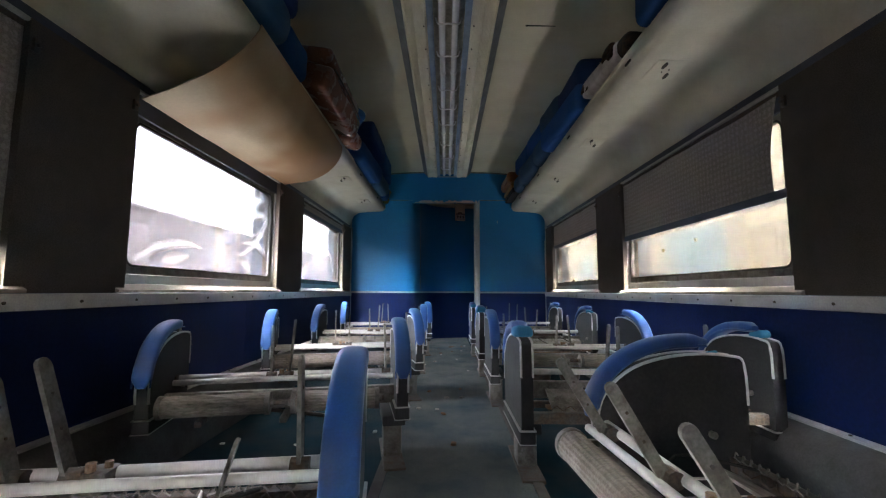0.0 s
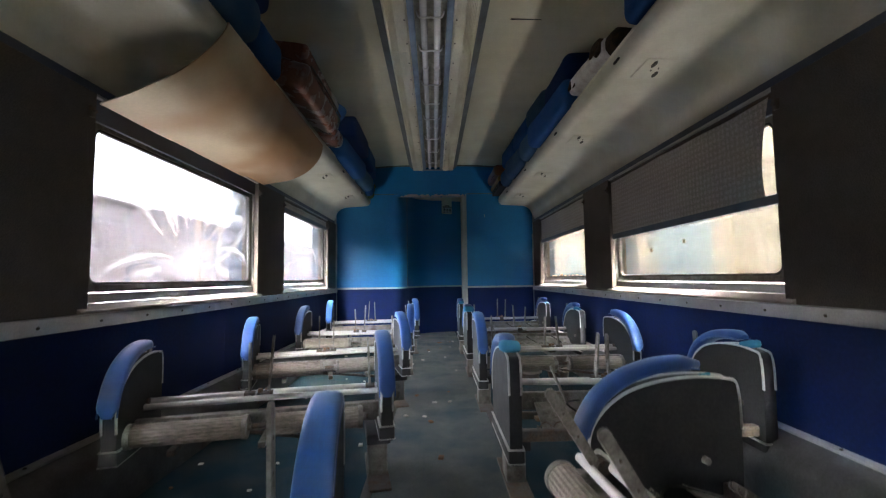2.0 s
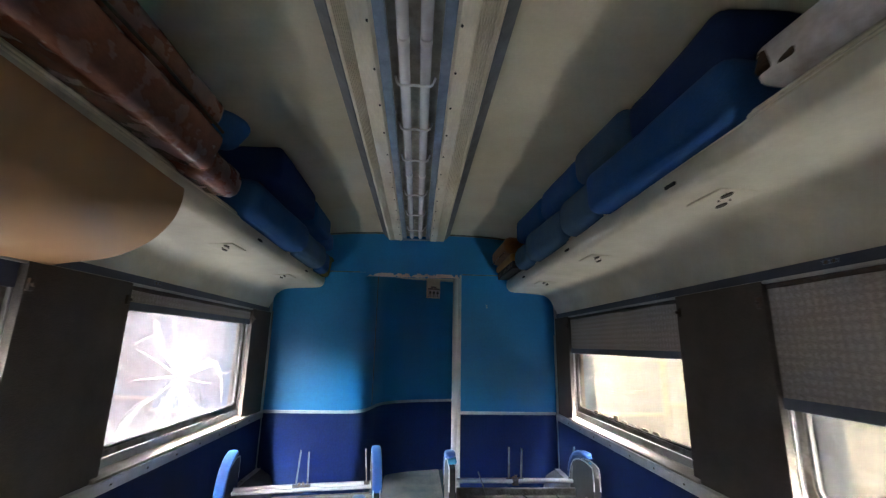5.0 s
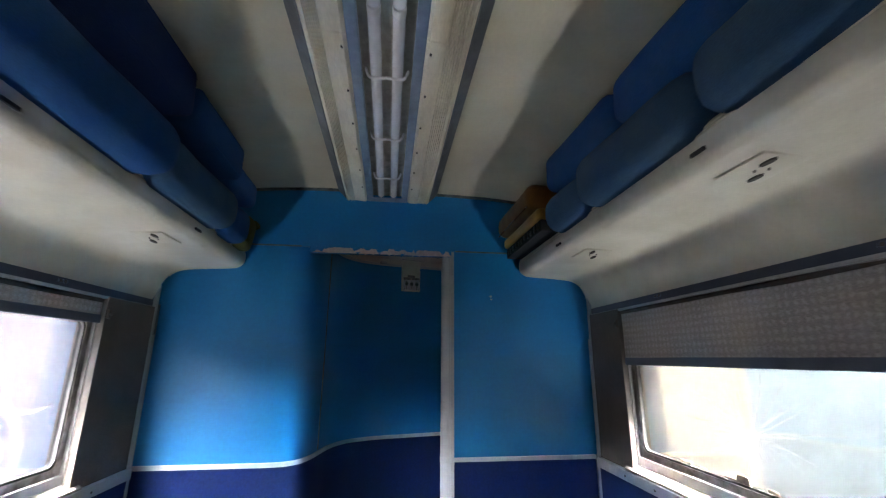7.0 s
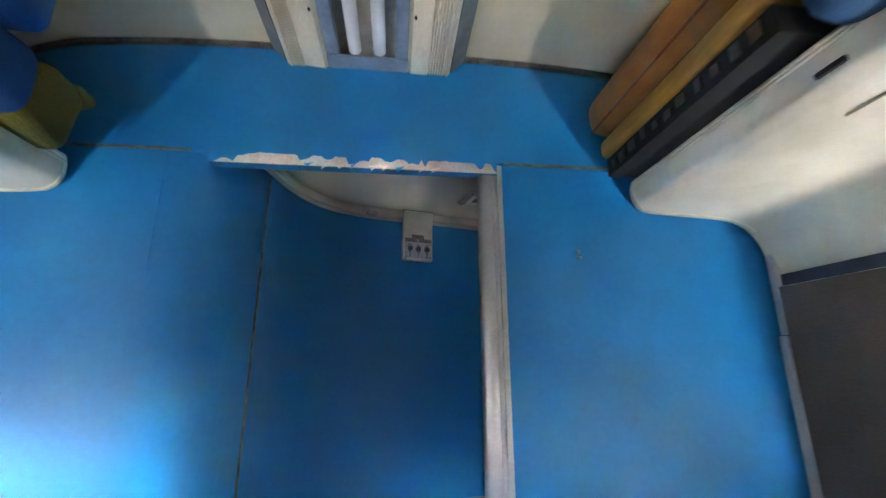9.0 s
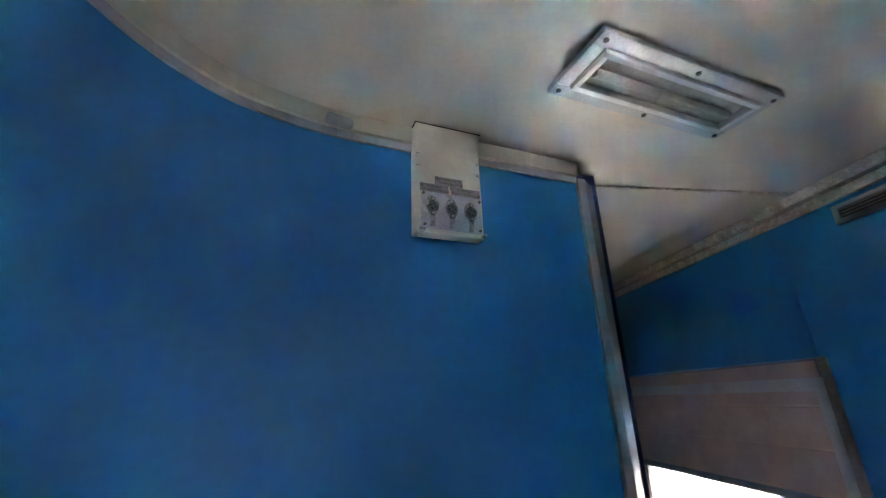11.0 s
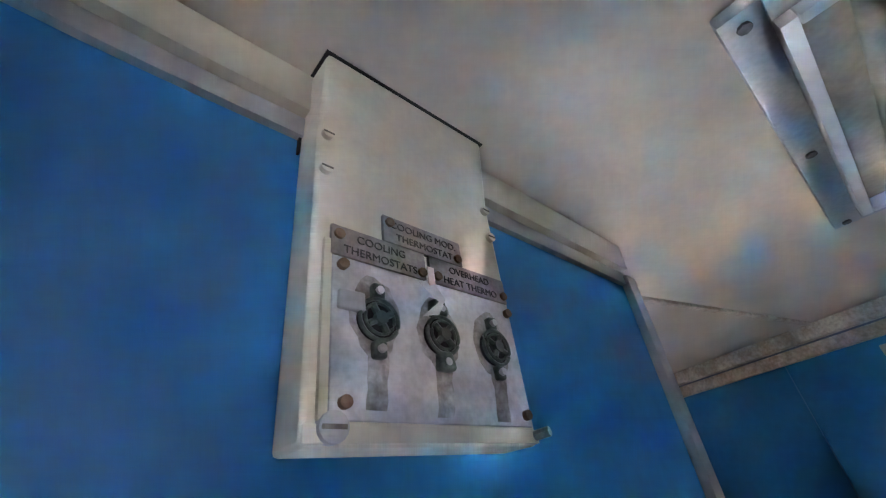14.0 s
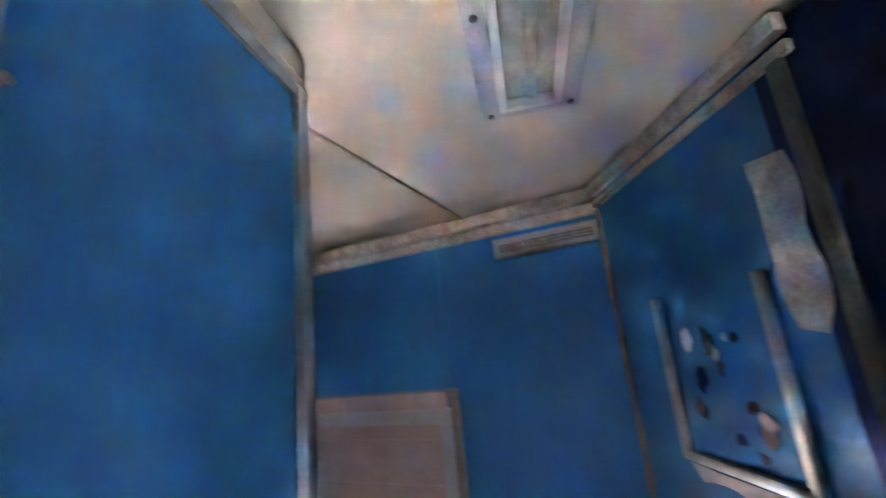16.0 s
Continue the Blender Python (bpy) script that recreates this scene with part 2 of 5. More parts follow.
def water_stain(m, colour):
    """A tan tide stain that spreads from the sheet's upper edge and breaks up lower down."""
    n, l = m.node_tree.nodes, m.node_tree.links
    b = n["Principled BSDF"]
    geo, sep = n.new("ShaderNodeNewGeometry"), n.new("ShaderNodeSeparateXYZ")
    l.new(geo.outputs["Position"], sep.inputs[0])
    wob = n.new("ShaderNodeTexNoise")
    wob.inputs["Scale"].default_value, wob.inputs["Detail"].default_value = 1.7, 2
    l.new(geo.outputs["Position"], wob.inputs["Vector"])
    across = n.new("ShaderNodeMath")
    across.operation = "MULTIPLY_ADD"
    across.inputs[1].default_value = 0.55
    l.new(sep.outputs["X"], across.inputs[0])
    l.new(wob.outputs[0], across.inputs[2])
    along = n.new("ShaderNodeMath")
    along.operation = "MULTIPLY_ADD"
    along.inputs[1].default_value = 0.16
    l.new(sep.outputs["Y"], along.inputs[0])
    l.new(across.outputs[0], along.inputs[2])
    mr = n.new("ShaderNodeMapRange")
    mr.interpolation_type = "SMOOTHSTEP"
    mr.inputs[1].default_value, mr.inputs[2].default_value = -0.05, 0.34
    l.new(along.outputs[0], mr.inputs[0])
    mixc = n.new("ShaderNodeMix")
    mixc.data_type = "RGBA"
    l.new(mr.outputs[0], mixc.inputs[0])
    l.new(b.inputs["Base Color"].links[0].from_socket, mixc.inputs[6])
    mixc.inputs[7].default_value = (*colour, 1)
    l.new(mixc.outputs[2], b.inputs["Base Color"])


water_stain(M_SHEET, (0.36, 0.20, 0.090))


def pane_material(name, haze, scale, tint):
    """Window glass with cloudy, stretched delamination over part of it."""
    m = bpy.data.materials.new(name)
    m.use_nodes = True
    n, l = m.node_tree.nodes, m.node_tree.links
    n.remove(n["Principled BSDF"])
    geo = n.new("ShaderNodeNewGeometry")
    warp = n.new("ShaderNodeTexNoise")
    warp.inputs["Scale"].default_value, warp.inputs["Distortion"].default_value, warp.inputs["Detail"].default_value = scale, 1.6, 2
    l.new(geo.outputs["Position"], warp.inputs["Vector"])
    mr = n.new("ShaderNodeMapRange")
    mr.inputs[1].default_value, mr.inputs[2].default_value = 0.48, 0.78
    mr.inputs[3].default_value, mr.inputs[4].default_value = 0.0, haze
    l.new(warp.outputs[0], mr.inputs[0])
    clear = n.new("ShaderNodeBsdfTransparent")
    clear.inputs[0].default_value = (*tint, 1)
    milk = n.new("ShaderNodeBsdfTranslucent")
    milk.inputs[0].default_value = (0.9, 0.9, 0.92, 1)
    mix = n.new("ShaderNodeMixShader")
    l.new(mr.outputs[0], mix.inputs[0])
    l.new(clear.outputs[0], mix.inputs[1])
    l.new(milk.outputs[0], mix.inputs[2])
    gloss = n.new("ShaderNodeBsdfGlossy")
    gloss.inputs["Roughness"].default_value = 0.06
    face = n.new("ShaderNodeLayerWeight")
    face.inputs[0].default_value = 0.3
    fres = n.new("ShaderNodeMapRange")
    fres.inputs[3].default_value, fres.inputs[4].default_value = 0.02, 0.22
    l.new(face.outputs["Facing"], fres.inputs[0])
    top = n.new("ShaderNodeMixShader")
    l.new(fres.outputs[0], top.inputs[0])
    l.new(mix.outputs[0], top.inputs[1])
    l.new(gloss.outputs[0], top.inputs[2])
    l.new(top.outputs[0], n["Material Output"].inputs[0])
    return m


M_GLASS = pane_material("dusty_window_glass", 0.002, 2.0, (0.122, 0.118, 0.112))
M_GLASSC = pane_material("crazed_window_glass", 0.001, 2.4, (0.112, 0.111, 0.117))
M_GLASSP = pane_material("passage_window_glass", 0.002, 2.0, (0.22, 0.214, 0.20))


def crack_material(name, cover):
    m = bpy.data.materials.new(name)
    m.use_nodes = True
    n, l = m.node_tree.nodes, m.node_tree.links
    n.remove(n["Principled BSDF"])
    a, b = n.new("ShaderNodeBsdfTranslucent"), n.new("ShaderNodeBsdfDiffuse")
    a.inputs[0].default_value = (1, 1, 1, 1)
    b.inputs[0].default_value = (0.9, 0.92, 0.95, 1)
    mix, clear = n.new("ShaderNodeMixShader"), n.new("ShaderNodeBsdfTransparent")
    mix.inputs[0].default_value = 0.3
    l.new(a.outputs[0], mix.inputs[1])
    l.new(b.outputs[0], mix.inputs[2])
    thin = n.new("ShaderNodeMixShader")
    thin.name = "thin"
    thin.inputs[0].default_value = cover
    l.new(clear.outputs[0], thin.inputs[1])
    l.new(mix.outputs[0], thin.inputs[2])
    l.new(thin.outputs[0], n["Material Output"].inputs[0])
    return m


M_CRACK = crack_material("bright_glass_crack", 0.05)
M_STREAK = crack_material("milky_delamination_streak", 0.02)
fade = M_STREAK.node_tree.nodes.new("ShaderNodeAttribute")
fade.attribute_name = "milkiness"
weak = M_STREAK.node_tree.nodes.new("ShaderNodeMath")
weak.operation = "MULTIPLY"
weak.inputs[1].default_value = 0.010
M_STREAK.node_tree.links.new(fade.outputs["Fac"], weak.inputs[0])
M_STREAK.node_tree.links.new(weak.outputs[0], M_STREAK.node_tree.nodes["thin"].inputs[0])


def blind_fabric():
    """Grey-brown woven blind with a small repeated sprig pattern; lightened colour stands for daylight through it."""
    m = mat("patterned_blind_fabric", (0.37, 0.33, 0.305), 0.9, col2=(0.31, 0.275, 0.255), scale=5, amount=0.8, grain=0.25, gscale=260, bump=0.2, bscale=300, spec=0.2)
    n, l = m.node_tree.nodes, m.node_tree.links
    b = n["Principled BSDF"]
    geo = n.new("ShaderNodeNewGeometry")
    mp = n.new("ShaderNodeMapping")
    mp.inputs["Scale"].default_value = (0, 30, 30)
    l.new(geo.outputs["Position"], mp.inputs[0])
    vor = n.new("ShaderNodeTexVoronoi")
    vor.inputs["Scale"].default_value, vor.inputs["Randomness"].default_value = 1.0, 0.12
    l.new(mp.outputs[0], vor.inputs["Vector"])
    wob = n.new("ShaderNodeTexNoise")
    wob.inputs["Scale"].default_value = 95
    l.new(geo.outputs["Position"], wob.inputs["Vector"])
    add = n.new("ShaderNodeMath")
    add.operation = "MULTIPLY_ADD"
    add.inputs[1].default_value = 1.5
    l.new(wob.outputs[0], add.inputs[0])
    l.new(vor.outputs["Distance"], add.inputs[2])
    mr = n.new("ShaderNodeMapRange")
    mr.inputs[1].default_value, mr.inputs[2].default_value, mr.inputs[3].default_value, mr.inputs[4].default_value = 0.88, 1.16, 1.0, 0.0
    l.new(add.outputs[0], mr.inputs[0])
    mixc = n.new("ShaderNodeMix")
    mixc.data_type = "RGBA"
    old = b.inputs["Base Color"].links[0].from_socket
    l.new(mr.outputs[0], mixc.inputs[0])
    l.new(old, mixc.inputs[6])
    mixc.inputs[7].default_value = (0.46, 0.415, 0.385, 1)
    l.new(mixc.outputs[2], b.inputs["Base Color"])
    return m


M_FABRIC = blind_fabric()

# ---- mesh helpers ----
def from_data(verts, faces):
    bm = bmesh.new()
    vs = [bm.verts.new(v) for v in verts]
    for f in faces:
        bm.faces.new([vs[i] for i in f])
    bm.normal_update()
    return bm


def join(*bms):
    out = bmesh.new()
    for b in bms:
        me = bpy.data.meshes.new("tmp")
        b.to_mesh(me)
        b.free()
        out.from_mesh(me)
        bpy.data.meshes.remove(me)
    return out


def box(lo, hi, bevel=0.0, m=None):
    bm = bmesh.new()
    c, s = [(a + b) / 2 for a, b in zip(lo, hi)], [abs(b - a) for a, b in zip(lo, hi)]
    bmesh.ops.create_cube(bm, size=1, matrix=Matrix.LocRotScale(c, None, s))
    if bevel:
        bmesh.ops.bevel(bm, geom=list(bm.edges), offset=min(bevel, min(s) * 0.45), segments=2, profile=0.6, affect="EDGES")
    if m is not None:
        bm.transform(m)
    return bm


def tube(points, r, seg=10, r2=None):
    """A round bar along a line of points, with closed ends."""
    pts = [Vector(p) for p in points]
    verts, faces = [], []
    up = Vector((0, 0, 1))
    for i, p in enumerate(pts):
        d = (pts[min(i + 1, len(pts) - 1)] - pts[max(i - 1, 0)]).normalized()
        a = d.cross(up if abs(d.z) < 0.9 else Vector((1, 0, 0))).normalized()
        b = a.cross(d)
        rr = r if r2 is None else r + (r2 - r) * i / (len(pts) - 1)
        for k in range(seg):
            t = 2 * math.pi * k / seg
            verts.append(p + rr * (math.cos(t) * a + math.sin(t) * b))
    for i in range(len(pts) - 1):
        for k in range(seg):
            k2 = (k + 1) % seg
            faces.append((i * seg + k, i * seg + k2, (i + 1) * seg + k2, (i + 1) * seg + k))
    faces.append(tuple(range(seg))[::-1])
    faces.append(tuple((len(pts) - 1) * seg + k for k in range(seg)))
    bm = from_data(verts, faces)
    bmesh.ops.recalc_face_normals(bm, faces=bm.faces)
    return bm


def prism(profile, axis, a, b):
    """A closed outline of (u, v) pairs run along an axis from a to b: axis y takes (x, z), x takes (y, z), z takes (x, y)."""
    def at(u, v, w):
        return {"y": (u, w, v), "x": (w, u, v), "z": (u, v, w)}[axis]
    n = len(profile)
    verts = [at(u, v, a) for u, v in profile] + [at(u, v, b) for u, v in profile]
    faces = [(i, (i + 1) % n, n + (i + 1) % n, n + i) for i in range(n)] + [tuple(range(n))[::-1], tuple(range(n, 2 * n))]
    bm = from_data(verts, faces)
    bmesh.ops.recalc_face_normals(bm, faces=bm.faces)
    return bm


def spline(points, per=6):
    """A smooth line through points (Catmull-Rom)."""
    p = [np.array(q, float) for q in points]
    p = [2 * p[0] - p[1], *p, 2 * p[-1] - p[-2]]
    out = []
    for i in range(1, len(p) - 2):
        for k in range(per):
            t = k / per
            out.append(0.5 * (2 * p[i] + (p[i + 1] - p[i - 1]) * t + (2 * p[i - 1] - 5 * p[i] + 4 * p[i + 1] - p[i + 2]) * t * t
                              + (3 * p[i] - p[i - 1] - 3 * p[i + 1] + p[i + 2]) * t ** 3))
    out.append(p[-2])
    return [tuple(float(v) for v in q) for q in out]


def ribbon(line, thick, z0, z1, off=0.0):
    """An upright sheet along a plan line, thickened to the line's left by thick; off moves it to the right."""
    pts = [Vector(p) for p in line]
    left = []
    for i, p in enumerate(pts):
        d = (pts[min(i + 1, len(pts) - 1)] - pts[max(i - 1, 0)]).normalized()
        left.append(Vector((-d.y, d.x)))
    a = [p - off * q for p, q in zip(pts, left)]
    b = [p + (thick - off) * q for p, q in zip(pts, left)]
    verts, faces, n = [], [], len(pts)
    for ring, z in ((a, z0), (a, z1), (b, z1), (b, z0)):
        verts += [(p.x, p.y, z) for p in ring]
    for j in range(4):
        for i in range(n - 1):
            faces.append((j * n + i, j * n + i + 1, ((j + 1) % 4) * n + i + 1, ((j + 1) % 4) * n + i))
    faces += [(0, n, 2 * n, 3 * n), (n - 1, 2 * n - 1, 3 * n - 1, 4 * n - 1)]
    bm = from_data(verts, faces)
    bmesh.ops.recalc_face_normals(bm, faces=bm.faces)
    return bm


def part(name, bm, material, parent=None, label="", smooth=True):
    """One mesh object, under a thing or under a part."""
    me = bpy.data.meshes.new(name)
    bm.to_mesh(me)
    bm.free()
    me.materials.append(material)
    if smooth:
        me.shade_smooth()
        me.set_sharp_from_angle(angle=radians(38))
    ob = new(name, me)
    ob.parent = parent
    return tagged(ob, label) if label else ob


def thing(name, label, category, group="", kind="", at=None):
    ob = new(name)
    ob.empty_display_size = 0.05
    if at is not None:
        ob.matrix_world = at
    return tagged(ob, label, category, group, kind)


def solid(name, bm, material, label, category, group="", kind="", smooth=True):
    return tagged(part(name, bm, material, None, "", smooth), label, category, group, kind)


def cushion(size, soft=0.05, seed=0, lump=0.012):
    """A padded block with rounded edges and a lumpy face, centred on its base."""
    sx, sy, sz = size
    bm = bmesh.new()
    bmesh.ops.create_cube(bm, size=1, matrix=Matrix.LocRotScale((0, 0, sz / 2), None, size))
    bmesh.ops.bevel(bm, geom=list(bm.edges), offset=min(soft, min(size) * 0.42), segments=4, profile=0.5, affect="EDGES")
    bmesh.ops.subdivide_edges(bm, edges=[e for e in bm.edges if e.calc_length() > 0.09], cuts=3, use_grid_fill=True)
    o = Vector((seed * 3.7, seed * 1.3, seed * 2.1))
    for v in bm.verts:
        v.co += v.co.normalized() * lump * noise.noise(v.co * 5 + o)
    return bm


def xform(bm, m):
    bm.transform(m)
    return bm

# ---- the coach shell ----
HW = 1.50            # half width inside the lining
GL = 1.57            # the plane of the window glass
Y0, Y1 = -5.0, 6.43  # the saloon, from the wall behind to the bulkhead
YE = 10.6            # the far end of the passage
BELT = 0.80
WIN_L = [(-4.7, -3.4), (-2.80, -1.20), (-0.44, 1.30), (1.95, 3.55), (4.29, 5.87)]
WIN_R = [(-4.7, -3.4), (-2.80, -1.20), (-0.44, 1.27), (1.91, 3.56), (4.30, 5.95), (7.82, 8.92)]
WZ0, WZ1 = 0.88, 1.715

ground = solid("ground", box((-400, -400, -1.5), (400, 400, -1.25)), M_GROUND, "grey gravel ground beside the railway coach", "ground", kind="structure")
floor = solid("floor", box((-1.72, Y0 - 0.1, -0.12), (1.72, YE + 0.1, 0.0)), M_CARPET, "dusty dark blue carpet floor with grit and scraps", "floor", kind="structure")
part("aisle_runner", box((-0.30, Y0, 0.001), (0.33, 7.9, 0.006)), M_AISLE, floor, "worn grey-blue aisle carpet")
for x in (-0.325, 0.355):
    y = Y0
    while y < 6.3:
        part("aisle_strip", box((x - 0.022, y, 0.001), (x + 0.022, min(y + 1.18, 6.3), 0.010), 0.003), M_STRIP, floor, "scuffed dark rubber edge strip")
        y += 1.2

CEIL = [(-1.72, 2.30), (-1.5, 2.44), (-1.17, 2.61), (-0.98, 2.655), (-0.6, 2.682), (0, 2.69), (0.6, 2.682), (0.98, 2.655), (1.17, 2.61), (1.5, 2.44), (1.72, 2.30)]
outline = spline(CEIL, 4)
ceiling = solid("ceiling", prism(outline + [(x * 1.02, z + 0.08) for x, z in outline[::-1]], "y", Y0 - 0.1, Y1 + 0.03), M_CEIL,
                "cream painted arched ceiling with faint stains and a crack", "ceiling", kind="structure")
part("crack", box((0.52, 2.74, 2.676), (0.80, 2.747, 2.684)), M_HOLE, ceiling, "dark split in the ceiling panel").rotation_euler = (0, 0, 0)
solid("roof", prism([(-1.76, 2.30), (-1.2, 2.79), (0, 2.9), (1.2, 2.79), (1.76, 2.30), (1.72, 2.28), (1.2, 2.75), (0, 2.86), (-1.2, 2.75), (-1.72, 2.28)], "y", Y0 - 0.15, YE + 0.15),
      M_SHELL, "painted steel coach roof above the ceiling", "roof", kind="structure")
solid("wall_back", box((-1.72, Y0 - 0.1, -0.1), (1.72, Y0, 2.75)), M_BLUE, "blue laminate end wall of the saloon", "wall", kind="structure")
solid("wall_end", box((-1.72, YE, -0.1), (1.72, YE + 0.1, 2.75)), M_NAVY, "dark blue wall closing the passage", "wall", kind="structure")


def side_wall(name, s, windows, label):
    """The outer wall with its window openings, and the lining, rail, sills and pillars on it. s: -1 left, 1 right."""
    x0, x1 = sorted((s * 1.60, s * 1.72))
    bms = [box((x0, Y0 - 0.1, -0.1), (x1, 9.35, WZ0 - 0.04)), box((x0, Y0 - 0.1, WZ1 + 0.02), (x1, 9.35, 2.40)), box((x0, 9.35, -0.1), (x1, YE + 0.1, 2.40))]
    edges = [Y0 - 0.1] + [v for w in windows for v in w] + [9.35]
    for a, b in zip(edges[::2], edges[1::2]):
        bms.append(box((x0, a, WZ0 - 0.04), (x1, b, WZ1 + 0.02)))
    wall = solid(name, join(*bms), M_SHELL, label, "wall", kind="structure")
    ends = [Y0, 0.68, 3.05, 5.42, Y1 - 0.003]
    for a, b in zip(ends, ends[1:]):
        lo, hi = sorted((s * HW, s * 1.598))
        part("wainscot_panel", box((lo, a + 0.001, 0.0), (hi, b - 0.001, BELT - 0.06)), M_NAVY, wall, "dark blue laminate below the window rail")
    lo, hi = sorted((s * (HW - 0.012), s * 1.598))
    part("belt_rail", box((lo, Y0, BELT - 0.058), (hi, Y1 - 0.01, BELT), 0.004), M_ALU, wall, "scuffed aluminium rail with screws")
    y = 0.75
    while y < Y1 - 0.1:
        part("screw", tube([(s * (HW - 0.016), y, BELT - 0.03), (s * (HW - 0.010), y, BELT - 0.03)], 0.006, 8), M_DARKSTEEL, wall)
        y += 0.295
    # dark pillar panels between the windows, with a metal angle at each side
    px0, px1 = sorted((s * 1.512, s * 1.598))
    for a, b in zip(edges[::2], edges[1::2]):
        if a > Y1 or b < -3:
            continue
        a2, b2 = max(a + 0.055, Y0), min(b - 0.065, Y1 - 0.008)
        if b2 - a2 > 0.05:
            p = part("pillar_panel", box((px0, a2, BELT + 0.003), (px1, b2, 1.778), 0.004), M_BROWN, wall, "dark brown fabric-covered pillar panel")
            for yy, keep in ((a2 + 0.02, a2 > 0), (b2 - 0.03, b2 < 6)):
                if keep:
                    part("bracket", join(box((s * 1.514, yy - 0.012, 1.66), (s * 1.500, yy + 0.012, 1.71), 0.003), tube([(s * 1.505, yy, 1.685), (s * 1.488, yy, 1.685)], 0.008, 8)), M_DARKSTEEL, p, "small blind bracket")
    hx0, hx1 = sorted((s * 1.53, s * 1.598))
    part("header_strip", box((hx0, Y0, 1.782), (hx1, Y1 - 0.004, 1.825), 0.003), M_DKBLUE, wall, "dark blue-grey strip above the windows")
    part("header_rail", box((s * 1.526 - 0.010, Y0, 1.766), (s * 1.526 + 0.010, Y1 - 0.004, 1.780), 0.003), M_ALU, wall, "thin metal blind rail")
    for a, b in windows[:5]:
        part("window_header", box((min(s * 1.545, s * 1.61), a - 0.07, WZ1 - 0.045), (max(s * 1.545, s * 1.61), b + 0.06, 1.779)), M_DKBLUE, wall, "dark strip over the window")
    return wall


wall_left = side_wall("wall_left", -1, WIN_L, "coach side wall, navy below and dark pillars between windows")
wall_right = side_wall("wall_right", 1, WIN_R, "coach side wall, navy below and dark pillars between blinds")


def rect_ring(s, y0, y1, z0, z1, w, x0, x1, r):
    """A rectangular ring with rounded inner corners in the plane x = const."""
    def outline_of(a, b, c, d, rr):
        out = []
        for cy, cz, q in ((b - rr, d - rr, 0), (a + rr, d - rr, 1), (a + rr, c + rr, 2), (b - rr, c + rr, 3)):
            for k in range(5):
                t = (q + k / 4) * math.pi / 2
                out.append((cy + rr * math.cos(t), cz + rr * math.sin(t)))
        return out
    o, i = outline_of(y0, y1, z0, z1, 0.004), outline_of(y0 + w, y1 - w, z0 + w, z1 - w, r)
    n, verts, faces = len(o), [], []
    for ring, x in ((o, x0), (i, x0), (i, x1), (o, x1)):
        verts += [(x, u, v) for u, v in ring]
    for j in range(4):
        for k in range(n):
            k2 = (k + 1) % n
            faces.append((j * n + k, j * n + k2, ((j + 1) % 4) * n + k2, ((j + 1) % 4) * n + k))
    bm = from_data(verts, faces)
    bmesh.ops.recalc_face_normals(bm, faces=bm.faces)
    return bm


def window(name, s, y0, y1, pane_mat, label):
    w = thing(name, label, "window", kind="structure")
    part("window_frame", rect_ring(s, y0 - 0.09, y1 + 0.09, WZ0 - 0.035, WZ1 + 0.02, 0.045, s * 1.548, s * 1.598, 0.01), M_ALU, w, "dull aluminium outer frame")
    part("window_sash", rect_ring(s, y0 - 0.042, y1 + 0.042, WZ0 + 0.012, WZ1 - 0.03, 0.035, s * 1.562, s * 1.592, 0.045), M_STEEL, w, "inner sash with rounded corners")
    part("window_gasket", rect_ring(s, y0 - 0.006, y1 + 0.006, WZ0 + 0.048, WZ1 - 0.066, 0.010, s * 1.566, s * 1.589, 0.04), M_HOLE, w, "black rubber gasket")
    lo, hi = sorted((s * (HW - 0.005), s * 1.56))
    part("window_sill", prism([(s * (HW - 0.005), BELT + 0.004), (s * (HW - 0.005), BELT + 0.016), (s * 1.545, WZ0 - 0.036), (s * 1.56, WZ0 - 0.036), (s * 1.56, BELT + 0.004)], "y", y0 - 0.12, y1 + 0.12), M_SILL, w, "worn beige sloping sill", smooth=False)
    pane = part("pane", box((s * 1.582 - 0.003, y0 - 0.01, WZ0 + 0.03), (s * 1.582 + 0.003, y1 + 0.01, WZ1 - 0.05)), pane_mat, w)
    pane.visible_shadow = False
    return w, pane


windows = {}
for k, (a, b) in enumerate(WIN_L):
    windows["L%d" % k] = window("window_%d" % (k + 1), -1, a, b, M_GLASSC if k > 2 else M_GLASS, "aluminium coach window with crazed cracked safety glass" if k > 2 else "aluminium coach window with dusty glass")
for k, (a, b) in enumerate(WIN_R):
    windows["R%d" % k] = window("window_%d" % (k + 6), 1, a, b, M_GLASSP if k == 5 else M_GLASS, "aluminium coach window with scratched dusty glass")

# ---- the bulkhead and the curved passage wall ----
CURVE = spline([(-0.75, 6.43), (-0.62, 6.447), (-0.535, 6.51), (-0.485, 6.62), (-0.452, 6.76), (-0.415, 6.93), (-0.355, 7.08), (-0.27, 7.19), (-0.165, 7.26), (-0.04, 7.316), (0.138, 7.365), (0.38, 7.425), (0.634, 7.49)], 5)
SEAM = 20
bulkhead = thing("bulkhead", "blue laminate bulkhead with a curved side running into the passage", "wall", kind="structure")
LINE = [(-1.497, 6.43), (-1.1, 6.43)] + CURVE
part("upper_panel", ribbon(LINE[:SEAM + 3], 0.03, BELT + 0.012, 2.32), M_BLUE, bulkhead, "bright blue laminate panel with a rounded corner")
part("passage_panel", ribbon(LINE[SEAM + 2:], 0.03, BELT + 0.012, 2.32, 0.0), M_BLUE, bulkhead, "bright blue laminate panel of the passage")
